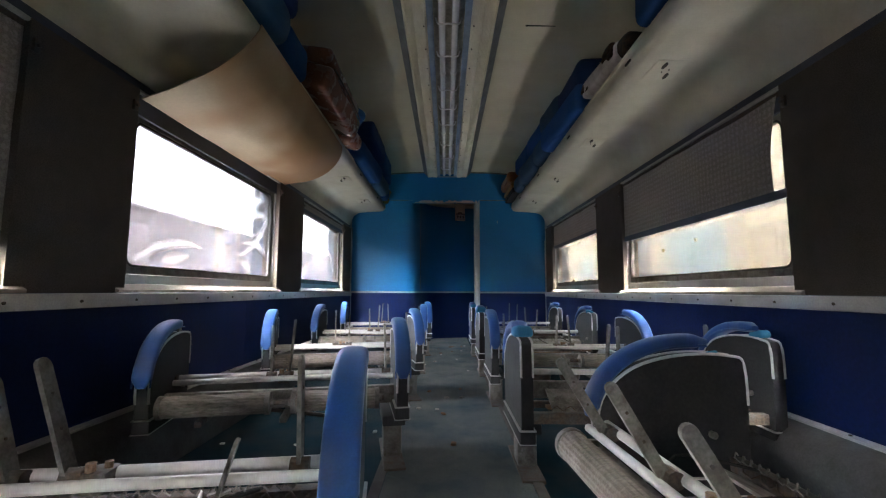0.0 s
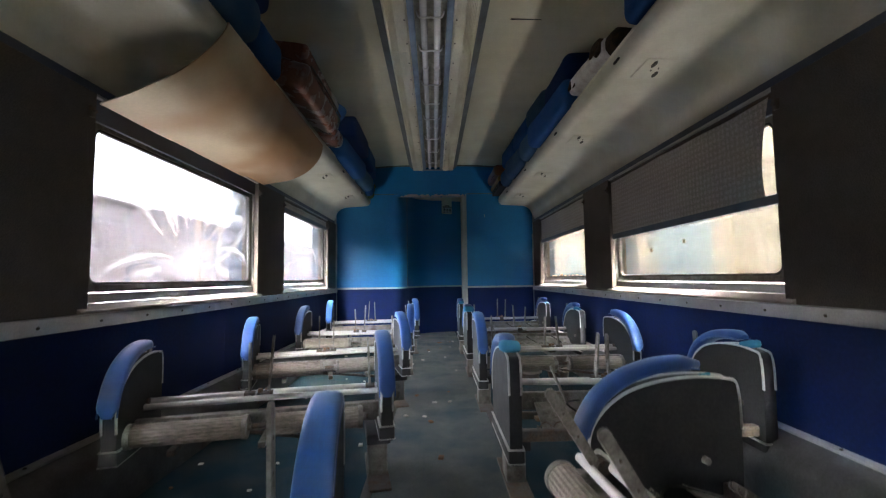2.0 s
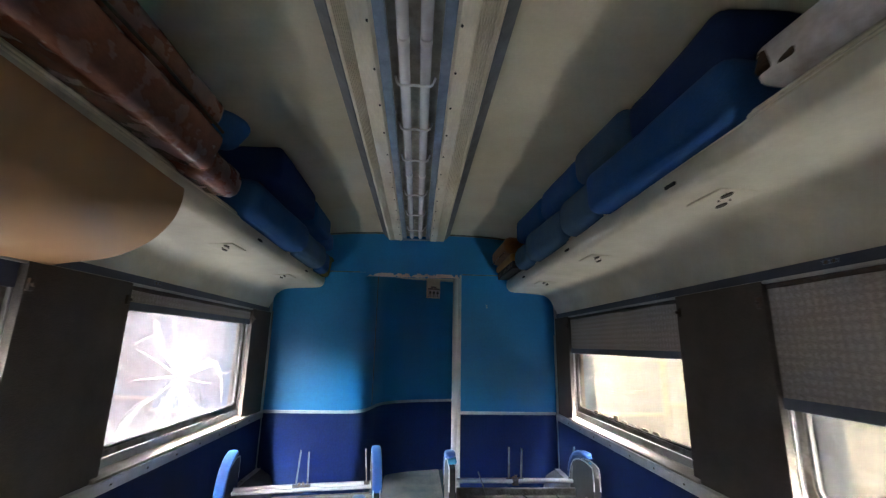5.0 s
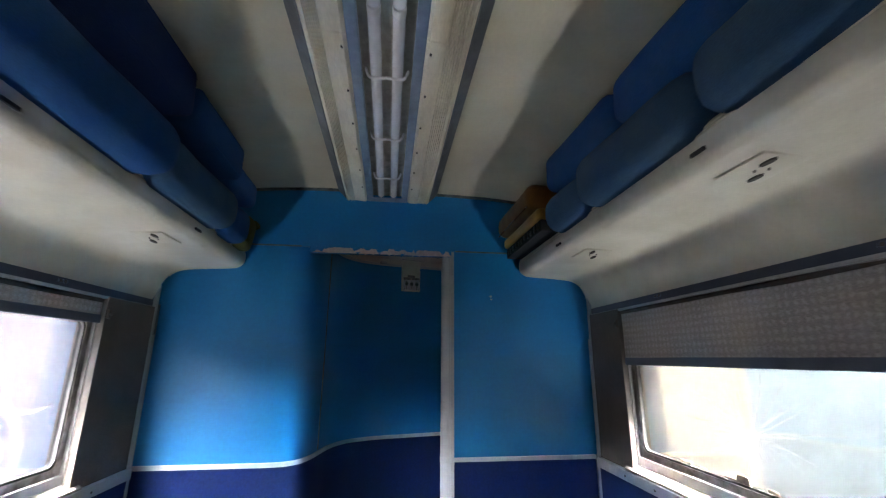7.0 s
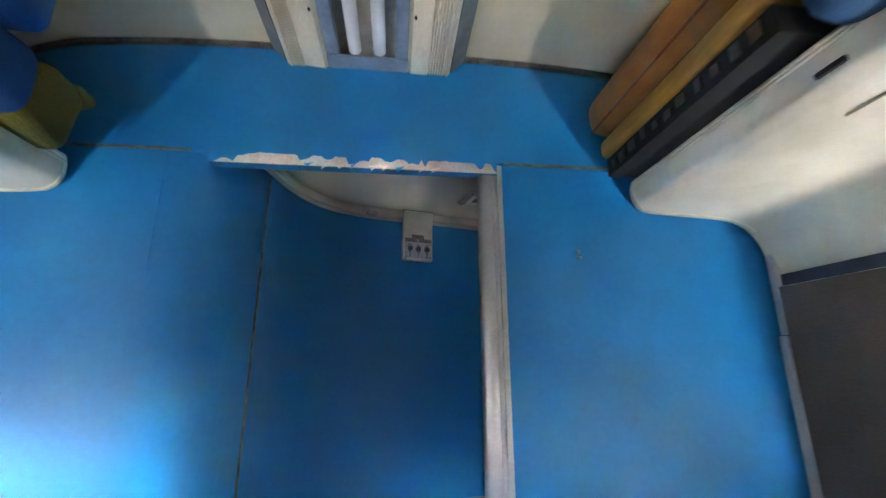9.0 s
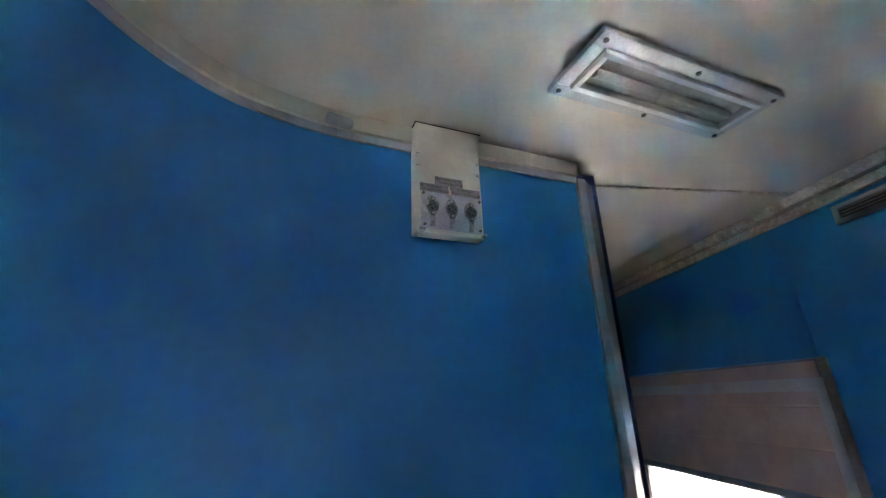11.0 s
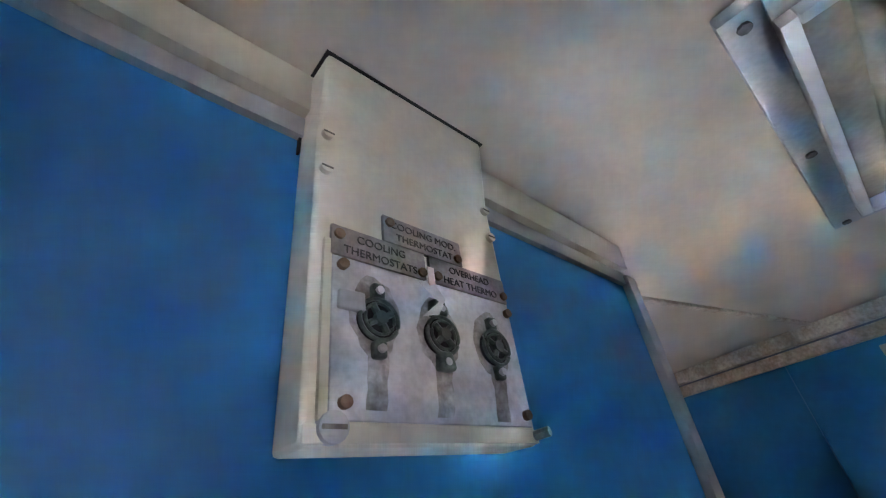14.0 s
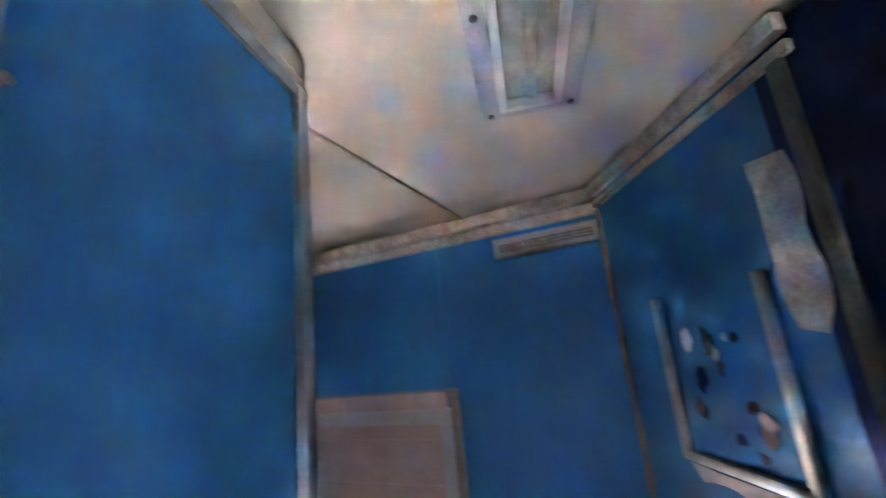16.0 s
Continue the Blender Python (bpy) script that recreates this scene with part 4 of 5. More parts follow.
def pad_mesh(w=0.074, h=0.046):
    """A rounded pad swept along the arm's top line."""
    sec = [(w / 2 * math.copysign(abs(math.cos(t)) ** 0.6, math.cos(t)), h / 2 * math.copysign(abs(math.sin(t)) ** 0.7, math.sin(t))) for t in [2 * math.pi * k / 16 for k in range(16)]]
    verts, faces, n = [], [], len(PADLINE)
    for i, (y, z) in enumerate(PADLINE):
        a, b = PADLINE[max(i - 1, 0)], PADLINE[min(i + 1, n - 1)]
        d = Vector((b[0] - a[0], b[1] - a[1])).normalized()
        nrm = Vector((-d.y, d.x))
        f = min(1.0, 0.45 + 0.55 * min(i, n - 1 - i) / 3)
        for u, v in sec:
            verts.append((u * f, y + nrm.x * v * f, z + nrm.y * v * f))
    for i in range(n - 1):
        for k in range(16):
            k2 = (k + 1) % 16
            faces.append((i * 16 + k, i * 16 + k2, (i + 1) * 16 + k2, (i + 1) * 16 + k))
    faces += [tuple(range(16)), tuple((n - 1) * 16 + k for k in range(16))]
    bm = from_data(verts, faces)
    bmesh.ops.recalc_face_normals(bm, faces=bm.faces)
    return bm


def flat_bar(a, b, w, t):
    """A flat bar with a rounded tip from a to b; its width lies across y."""
    a, b = Vector(a), Vector(b)
    d = (b - a)
    L = d.length
    prof = [(-w / 2, 0), (w / 2, 0), (w / 2, L - w / 2)] + [(w / 2 * math.cos(q), L - w / 2 + w / 2 * math.sin(q)) for q in (0.5, 1.05, 1.57, 2.1, 2.64)] + [(-w / 2, L - w / 2)]
    bm = prism(prof, "x", -t / 2, t / 2)
    bm.transform(Matrix.Translation(a) @ Vector((0, 0, 1)).rotation_difference(d).to_matrix().to_4x4())
    return bm


def roller(x0, x1, y, z, r):
    """A ribbed footrest roller along x."""
    n, prof = 40, []
    for k in range(n):
        q = 2 * math.pi * k / n
        rr = r * (1.0 if k % 2 else 0.955)
        prof.append((y + rr * math.cos(q), z + rr * math.sin(q)))
    return prism(prof, "x", x0, x1)


def arm(seat, x, inside, rng, torn, low, k=1.0):
    a = part("arm_panel", xform(prism([(y * k, max(z, low)) for y, z in PANEL], "x", -0.026, 0.026), pose(x, 0, 0)), M_BLACK, seat, "black vinyl-covered arm end")
    part("edge_trim", join(tube([(x - 0.025, y * k, max(z, low) + 0.001) for y, z in PANEL[5:-5]], 0.005, 6), tube([(x + 0.025, y * k, max(z, low) + 0.001) for y, z in PANEL[5:-5]], 0.005, 6)), M_CHROME, a, "thin bright edge trim")
    part("arm_pad", xform(pad_mesh(), pose(x, 0, 0) @ Matrix.Diagonal((1, k, 1, 1))), M_VINYL, a, "blue vinyl armrest pad")
    for side in (-1, 1):
        part("pad_welt", tube([(x + side * 0.034, y * k, z - 0.012) for y, z in PADLINE[1:-1]], 0.0035, 6), M_VINYL, a)
    if torn:
        part("torn_foam", xform(cushion((0.058, 0.075, 0.034), 0.015, rng.randint(1, 90), 0.06), pose(x, 0.150, 0.608, 6, 0, rng.uniform(-8, 8))), M_CYAN, a, "torn cyan foam end")
    part("arm_base", box((x - 0.034, -0.25 * k, low - 0.06), (x + 0.034, 0.255 * k, low + 0.003), 0.012), M_BLACK, a, "black base moulding")
    part("base_trim", join(box((x - 0.0355, -0.25 * k, low - 0.001), (x + 0.0355, 0.255 * k, low + 0.005), 0.002), box((x - 0.0355, -0.25 * k, low - 0.055), (x + 0.0355, 0.255 * k, low - 0.050), 0.002)), M_CHROME, a)
    part("bolt", tube([(x + inside * 0.026, 0.12, 0.36), (x + inside * 0.042, 0.12, 0.36)], 0.012, 8), M_STEEL, a)


def seat(at, aisle, seed, label, rollers=True, wide=0.56, posts=(-0.50, -0.045, 0.045, 0.50), debris=False, torn=(False, False), lean=6, low=0.225, k=1.0, inset=0.05, pw=0.030, yt=0.0, yb=0.0, yr=0.0, zr=0.315, splay=0.0):
    """A double seat stripped to its frame. It faces local -y; aisle: the local side (-1 or 1) with the pedestal."""
    rng = random.Random(seed)
    s = thing("stripped_seat", label, "seat", SEATS, at=at)
    ends = (-wide + (inset if aisle > 0 else 0), wide - (inset if aisle < 0 else 0))
    for i, x in enumerate(ends):
        arm(s, x, -1 if x > 0 else 1, rng, torn[i], low, k)
    px = aisle * (wide - 0.03)
    leg = part("pedestal", box((px - 0.045, -0.05, 0.012), (px + 0.045, 0.07, 0.20), 0.012), M_STEEL, s, "grey metal pedestal leg")
    part("foot_plate", box((px - 0.05, -0.20, 0.0), (px + 0.05, 0.22, 0.016), 0.004), M_DARKSTEEL, leg)
    part("pedestal_cap", box((px - 0.055, -0.12, 0.175), (px + 0.055, 0.14, 0.224), 0.010), M_BLACK, leg)
    part("wall_bracket", box((-aisle * (wide + 0.02) - 0.03, -0.10, 0.10), (-aisle * (wide + 0.02) + 0.03, 0.12, 0.22), 0.006), M_DARKSTEEL, s)
    part("wall_leg", box((-aisle * (wide + 0.01) - 0.02, -0.03, 0.0), (-aisle * (wide + 0.01) + 0.02, 0.03, 0.16), 0.004), M_DARKSTEEL, s)
    # cross tubes and beams
    for y, z, r in ((0.085 + yt, 0.395, 0.015), (0.028 + yt, 0.385, 0.013)):
        part("cross_tube", tube([(-wide + 0.02, y, z), (0, y, z + rng.uniform(-0.004, 0.004)), (wide - 0.02, y, z)], r, 10), M_CHROME, s, "dull chrome cross tube")
    part("front_beam", box((-wide + 0.025, -0.060 + yb, 0.27), (wide - 0.025, -0.028 + yb, 0.355), 0.006), M_STEEL, s, "painted steel front beam")
    part("rear_beam", box((-wide + 0.025, 0.175, 0.245), (wide - 0.025, 0.215, 0.29), 0.005), M_DARKSTEEL, s, "dark steel rear beam")
    if not rollers:
        part("low_beam", box((-wide + 0.03, -0.215, 0.205), (wide - 0.03, -0.185, 0.24), 0.005), M_DARKSTEEL, s)
    for x in (-0.27, 0.02, 0.31):
        xx = x + rng.uniform(-0.03, 0.03)
        part("side_rail", box((xx - 0.014, -0.20, 0.243), (xx + 0.014, 0.19, 0.268), 0.003), M_STEEL if rng.random() > 0.4 else M_DARKSTEEL, s)
    part("brace", tube([(-0.42, 0.17, 0.25), (0.0, -0.04, 0.255), (0.36, -0.17, 0.235)], 0.009, 6), M_DARKSTEEL, s)
    part("spring", tube([(-0.45 + 0.9 * k / 60, 0.14 + 0.012 * math.cos(k * 1.57), 0.29 + 0.012 * math.sin(k * 1.57)) for k in range(61)], 0.0028, 5), M_DARKSTEEL, s, "long thin coil spring")
    if rollers:
        for x0, x1 in ((-0.455, -0.045), (0.085, 0.435)):
            rl = part("footrest_roller", roller(x0, x1, -0.135 + yr, zr, 0.045), M_SHEETROLL, s, "worn brown ribbed footrest roller", smooth=False)
            for xe in (x0 - 0.010, x1 + 0.010):
                part("end_cap", join(tube([(xe - 0.010, -0.135 + yr, zr), (xe - 0.006, -0.135 + yr, zr), (xe + 0.010, -0.135 + yr, zr)], 0.049, 20), tube([(xe - 0.024, -0.135 + yr, zr), (xe + 0.024, -0.135 + yr, zr)], 0.018, 10), box((xe - 0.006, -0.13 + yr, zr - 0.012), (xe + 0.006, -0.05 + yr, zr + 0.014), 0.004)), M_STEEL, rl, "steel end cap and bracket")
        part("roller_axle", tube([(-0.50, -0.135 + yr, zr), (0.48, -0.135 + yr, zr)], 0.012, 8), M_DARKSTEEL, s)
    hub = part("hinge_block", box((-0.028, 0.035 + yt, 0.36), (0.028, 0.10 + yt, 0.410), 0.010), M_DARKSTEEL, s, "rusty hinge block")
    part("bolt", tube([(-0.012, 0.05 + yt, 0.40), (-0.012, 0.05 + yt, 0.428)], 0.011, 8), M_RUST, hub, "rusty bolt")
    part("bolt", tube([(0.014, 0.07 + yt, 0.40), (0.014, 0.07 + yt, 0.424)], 0.009, 8), M_RUST, hub, "rusty bolt")
    for x in posts:
        q = radians(lean + rng.uniform(-5, 5))
        h = rng.uniform(0.25, 0.30)
        dx = rng.uniform(-0.02, 0.02) + (splay if x < 0.3 else 0.0)
        b = part("back_post", flat_bar((x, 0.060 + yt, 0.37), (x + dx, 0.060 + yt + h * math.sin(q), 0.37 + h * math.cos(q)), pw, 0.010), M_STEEL, s, "flat steel backrest post")
        part("post_clamp", tube([(x - 0.022, 0.060 + yt, 0.395), (x + 0.022, 0.060 + yt, 0.395)], 0.022, 8), M_DARKSTEEL, b)
        for f in (0.45, 0.72):
            part("rivet", tube([(x + dx * f - 0.007, 0.060 + yt + f * h * math.sin(q), 0.37 + f * h * math.cos(q)), (x + dx * f + 0.007, 0.060 + yt + f * h * math.sin(q), 0.37 + f * h * math.cos(q))], 0.004, 6), M_DARKSTEEL, b)
    if debris:
        for k in range(7):
            ang = rng.uniform(0, 180)
            part("torn_webbing", xform(cushion((rng.uniform(0.05, 0.14), rng.uniform(0.03, 0.06), 0.02), 0.006, seed + k, 0.03), pose(rng.uniform(-0.3, 0.25), rng.uniform(-0.1, 0.14), 0.268, rng.uniform(-15, 15), rng.uniform(-15, 15), ang)), M_DEBRIS, s, "torn brown webbing scrap")
        # the opened seat pan: plates, boards, springs and loose cables
        part("pan_plate", xform(box((-0.44, -0.09, -0.004), (0.42, 0.09, 0.004), 0.002), pose(0, 0.06, 0.300, -24)), M_STEEL, s, "scuffed sloping pan plate")
        for k in range(4):
            yb2 = -0.17 + 0.10 * k + rng.uniform(-0.02, 0.02)
            part("board", xform(box((-rng.uniform(0.25, 0.45), -0.022, -0.008), (rng.uniform(0.25, 0.45), 0.022, 0.008), 0.003), pose(0, yb2, 0.225, 0, 0, rng.uniform(-14, 14))), M_BOARD, s, "splintered brown board")
        for k in range(3):
            x = rng.uniform(-0.4, 0.3)
            part("loose_cable", tube(spline([(x, 0.15, 0.30), (x + 0.08, 0.05, 0.35), (x + rng.uniform(-0.1, 0.2), -0.06, 0.33), (x + rng.uniform(-0.2, 0.2), -0.16, 0.26), (x + rng.uniform(-0.1, 0.1), -0.21, 0.20)], 5), 0.0045, 5), M_HOLE if k else M_STEEL, s)
        for y, z in ((0.120, 0.330), (-0.12, 0.325)):
            part("pan_spring", tube([(-0.44 + 0.86 * q / 120, y + 0.011 * math.cos(q * 1.57), z + 0.011 * math.sin(q * 1.57)) for q in range(121)], 0.0025, 5), M_STEEL, s, "long thin coil spring")
        part("strap", ribbon([(0.18, 0.16), (0.21, 0.02), (0.16, -0.16)], 0.004, 0.27, 0.31), M_ALU, s)
        part("lever", flat_bar((0.24, 0.03, 0.26), (0.33, -0.05, 0.50), 0.022, 0.008), M_STEEL, s, "bent steel lever")
    return s


M_BOARD = mat("splintered_brown_board", (0.15, 0.085, 0.045), 0.7, col2=(0.24, 0.17, 0.115), scale=14, amount=0.9, grain=0.3, gscale=90, stretch=(0.2, 1, 1), bump=0.3, bscale=80)
M_SHEETROLL = mat("ribbed_brown_rubber", (0.15, 0.125, 0.10), 0.65, col2=(0.25, 0.22, 0.19), scale=12, amount=0.9, grain=0.3, gscale=160, stretch=(0.2, 1, 1), bump=0.2, bscale=120)
TOWARD = "stripped seat frame with blue arm pads, back posts bare"
LX, RX = -0.825, 0.87
seat(pose(LX + 0.01, 0.90, 0, 0, 0, 8), 1, 1, "stripped seat frame with torn webbing and bare posts", rollers=False, debris=True, posts=(-0.17, -0.05, 0.44), low=0.28, pw=0.042, k=0.85, splay=-0.09)
seat(pose(LX, 2.03, 0, 0, 0, 12), 1, 2, TOWARD, posts=(-0.50, -0.06, 0.02, 0.50), low=0.28, k=0.82)
seat(pose(LX, 3.20, 0, 0, 0, 15), 1, 3, TOWARD, posts=(-0.50, -0.05, 0.05, 0.50), low=0.28, k=0.82)
seat(pose(LX, 4.34, 0, 0, 0, 3), 1, 4, "stripped seat frame beside the navy wall, posts upright", posts=(-0.50, 0.0, 0.08, 0.52), low=0.28, k=0.82)
seat(pose(LX, 5.42, 0, 0, 0, 9), 1, 5, TOWARD, posts=(-0.04, 0.05, 0.50), low=0.28, k=0.82)
AWAY = "stripped seat frame facing away, black arm backs and torn foam"
seat(pose(0.735, 0.83, 0, 0, 0, -86), 1, 6, "stripped seat frame swivelled sideways across its bay", torn=(True, False), posts=(-0.46, -0.16, 0.12, 0.40), debris=True, lean=-30, yt=-0.31, yb=-0.24, yr=-0.23, zr=0.36, inset=0.0)
seat(pose(RX, 2.05, 0, 0, 0, 180), 1, 7, AWAY, torn=(True, True), rollers=False, posts=(-0.50, -0.02, 0.05), debris=True, yt=-0.27, yb=-0.1)
seat(pose(RX, 3.20, 0), -1, 8, TOWARD, posts=(-0.45, -0.05, 0.06, 0.50))
seat(pose(RX, 4.25, 0, 0, 0, 180), 1, 9, AWAY, torn=(True, True), rollers=False, posts=(-0.50, -0.05, 0.05, 0.48), debris=True, yt=-0.27, yb=-0.1)
seat(pose(RX, 5.45, 0, 0, 0, 180), 1, 10, AWAY, torn=(True, True), rollers=False, posts=(-0.48, -0.05, 0.05), debris=True, yt=-0.27, yb=-0.1)

# ---- heater ducts, blinds, cracks ----
for s, label in ((-1, "dark grey heater duct along the wall foot"), (1, "grey metal heater duct along the wall foot")):
    d = thing("heater_duct", label, "heater duct", "ducts along the walls")
    part("casing", prism([(s * 1.498, 0.0), (s * 1.498, 0.27), (s * 1.44, 0.27), (s * 1.36, 0.22), (s * 1.33, 0.16), (s * 1.33, 0.0)], "y", Y0 + 0.02, 6.41), M_DUCT, d, "bent sheet-metal casing")
    part("top_strip", box((s * 1.498, Y0 + 0.02, 0.272), (s * 1.452, 6.41, 0.282), 0.002), M_ALU, d, "pale screwed strip")
    y = 0.4
    while y < 6.3:
        part("screw", tube([(s * 1.474, y, 0.280), (s * 1.474, y, 0.287)], 0.006, 6), M_DARKSTEEL, d)
        y += 0.4


def blind(s, y0, y1, z0, label, torn=False):
    b = thing("window_blind", label, "blind", "blinds on the windows")
    x = s * 1.538
    ys = np.linspace(y0, y1, 22)
    zs = np.linspace(1.765, z0 + 0.03, 14)
    verts, faces = [], []
    for i, y in enumerate(ys):
        for j, z in enumerate(zs):
            yy = y
            if torn and i == 0:
                yy = y + 0.02 + 0.10 * math.sin(math.pi * 0.5 * j / 13) * (1 - 0.3 * j / 13)
            elif torn:
                f = i / 21
                yy = max(y, y0 + 0.02 + 0.10 * math.sin(math.pi * 0.5 * j / 13) * (1 - 0.3 * j / 13) + f * 0.02)
            verts.append((x - s * 0.006 * noise.noise(Vector((y * 3, z * 4, s))), yy, z))
    for i in range(21):
        for j in range(13):
            a = i * 14 + j
            faces.append((a, a + 1, a + 15, a + 14))
    bm = from_data(verts, faces)
    bmesh.ops.solidify(bm, geom=list(bm.faces), thickness=0.0015)
    part("fabric", bm, M_FABRIC, b, "grey-brown sprigged blind fabric")
    part("bottom_bar", box((x - 0.007, y0 + 0.004, z0 - 0.012), (x + 0.007, y1 - 0.004, z0 + 0.034), 0.006), M_BLIND, b, "blue-grey hem bar")
    part("roller", tube([(s * 1.545, y0, 1.755), (s * 1.545, y1, 1.755)], 0.014, 10), M_DARKSTEEL, b)
    return b


blind(1, 1.86, 3.67, 1.262, "grey-brown sprigged blind half down with a torn edge", True)
blind(1, 4.24, 6.02, 1.435, "grey-brown sprigged blind pulled a third down")
blind(1, -0.50, 1.22, 1.25, "grey-brown sprigged blind half down")
blind(-1, -0.52, 1.355, 0.98, "grey-brown sprigged blind pulled fully down")
blind(-1, 4.24, 5.95, 1.645, "grey-brown blind rolled almost up")
cord = solid("blind_cord", tube(spline([(1.54, 3.77, 1.72), (1.538, 3.79, 1.45), (1.535, 3.775, 1.15), (1.538, 3.80, 0.98), (1.54, 3.76, 0.88)], 6), 0.0035, 6), M_ALU, "thin grey cord hanging beside the window", "cord")


def cracks(parent, s, cy, cz, seed, rays, reach, y0, y1, petals, thick=0.0012):
    """A star of fine cracks with crushed rings round it, and milky curved streaks spreading over the pane."""
    rng = random.Random(seed)
    x = s * 1.577
    z0, z1 = WZ0 + 0.06, WZ1 - 0.075
    bms, soft = [], []

    def strip(pts, w0, w1, dx=0.0, taper=0.7):
        verts, faces, n = [], [], len(pts)
        for i, (y, z) in enumerate(pts):
            a, b = pts[max(i - 1, 0)], pts[min(i + 1, n - 1)]
            d = Vector((b[0] - a[0], b[1] - a[1]))
            d = d.normalized() if d.length > 0 else Vector((1, 0))
            w = w0 + (w1 - w0) * i / (n - 1)
            w *= math.sin(math.pi * (i + 0.35) / n) * taper + 1 - taper
            for q in (-1, 1):
                verts.append((x - s * dx, y - d.y * w * q, z + d.x * w * q))
        return from_data(verts, [(2 * i, 2 * i + 1, 2 * i + 3, 2 * i + 2) for i in range(n - 1)])

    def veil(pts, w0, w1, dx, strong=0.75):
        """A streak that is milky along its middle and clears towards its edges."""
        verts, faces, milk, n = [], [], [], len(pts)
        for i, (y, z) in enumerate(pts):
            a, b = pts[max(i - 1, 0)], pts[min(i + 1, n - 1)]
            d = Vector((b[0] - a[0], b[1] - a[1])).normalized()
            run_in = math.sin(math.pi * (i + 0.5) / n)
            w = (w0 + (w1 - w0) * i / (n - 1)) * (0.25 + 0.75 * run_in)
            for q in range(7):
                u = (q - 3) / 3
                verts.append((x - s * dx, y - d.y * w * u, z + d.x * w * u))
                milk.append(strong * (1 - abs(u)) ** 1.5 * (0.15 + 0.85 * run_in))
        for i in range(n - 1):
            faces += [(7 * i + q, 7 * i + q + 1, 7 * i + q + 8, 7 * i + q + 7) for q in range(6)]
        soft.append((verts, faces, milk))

    def inside(y, z):
        return y0 + 0.01 < y < y1 - 0.01 and z0 + 0.01 < z < z1 - 0.01

    def run(y, z, a, length, n, bend, shake):
        pts = []
        for i in range(n):
            if not inside(y, z):
                break
            pts.append((y, z))
            a += bend + rng.uniform(-shake, shake)
            y, z = y + length / n * math.cos(a), z + length / n * math.sin(a)
        return pts

    for k in range(rays):
        a = 2 * math.pi * (k + rng.uniform(-0.4, 0.4)) / rays
        long = reach * rng.choice([0.2, 0.28, 0.35, 0.4, 0.5]) * (1.25 if math.sin(a) > 0 else 0.8)
        r0 = rng.uniform(0.01, 0.06)
        pts = run(cy + r0 * math.cos(a), cz + r0 * math.sin(a), a, long * (1.7 if thick > 0.002 else 1.0), 9, 0, 0.06)
        if len(pts) > 2:
            bms.append(strip(pts, thick, thick * 0.35))
            if thick > 0.002:
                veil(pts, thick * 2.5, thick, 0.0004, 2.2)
    for k in range(rays * 2):
        a, r = rng.uniform(0, 2 * math.pi), reach * rng.choice([0.08, 0.14, 0.2, 0.3, 0.38]) * rng.uniform(0.8, 1.2)
        pts = run(cy + r * math.cos(a), cz + r * math.sin(a), a + math.pi / 2 + rng.uniform(-0.5, 0.5), 0.055, 5, 0.1, 0.6)
        if len(pts) > 2:
            bms.append(strip(pts, 0.0010, 0.0006))
    for k in range(petals):
        a = 2 * math.pi * (k + rng.uniform(-0.3, 0.3)) / petals
        r0 = reach * rng.uniform(0.24, 0.45)
        bend = rng.choice([-1, 1]) * rng.uniform(0.03, 0.11)
        pts = run(cy + r0 * math.cos(a), cz + r0 * math.sin(a), a, reach * rng.uniform(0.55, 1.15), 18, bend, 0.03)
        if len(pts) > 5:
            lift = 0.0006 * (k % 5 + 1)
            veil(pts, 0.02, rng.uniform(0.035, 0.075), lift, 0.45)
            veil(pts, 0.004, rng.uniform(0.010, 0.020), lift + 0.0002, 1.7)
            bms.append(strip(pts, 0.0014, 0.0008))
            if k % 3 == 0:
                m = len(pts) // 2
                twig = run(*pts[m], a + rng.choice([-0.7, 0.7]), reach * 0.35, 9, -bend, 0.03)
                if len(twig) > 4:
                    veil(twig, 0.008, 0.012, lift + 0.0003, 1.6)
    c = part("crack_pattern", join(*bms), M_CRACK, parent, "bright star of cracks in the glass", smooth=False)
    c["kind"] = "stuff"
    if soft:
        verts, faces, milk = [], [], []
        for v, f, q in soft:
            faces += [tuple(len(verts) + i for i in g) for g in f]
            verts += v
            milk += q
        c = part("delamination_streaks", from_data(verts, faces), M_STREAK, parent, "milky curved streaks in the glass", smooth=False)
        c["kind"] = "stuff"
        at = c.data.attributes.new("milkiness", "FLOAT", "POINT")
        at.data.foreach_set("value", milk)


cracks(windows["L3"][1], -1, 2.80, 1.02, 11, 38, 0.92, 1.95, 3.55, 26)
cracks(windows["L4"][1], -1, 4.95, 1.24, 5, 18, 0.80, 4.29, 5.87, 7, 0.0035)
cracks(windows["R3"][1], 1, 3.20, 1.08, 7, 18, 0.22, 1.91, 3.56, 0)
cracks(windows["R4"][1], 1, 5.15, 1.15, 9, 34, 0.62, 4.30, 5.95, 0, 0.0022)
rng = random.Random(37)
for k in range(9):
    part("mould_patch", xform(cushion((0.006, rng.uniform(0.03, 0.10), rng.uniform(0.012, 0.035)), 0.003, 60 + k, 0.02), pose(1.575, 4.55 + 0.13 * k + rng.uniform(-0.04, 0.04), WZ0 + 0.052)), M_GRIME, windows["R4"][0], "dark mould along the gasket")
for cy, cz in ((3.06, 1.12), (2.66, 1.15)):
    part("bullet_hole", tube([(1.576, cy, cz), (1.5745, cy, cz)], 0.013, 10), M_GRIME, windows["R3"][1], "small brown chip in the glass")

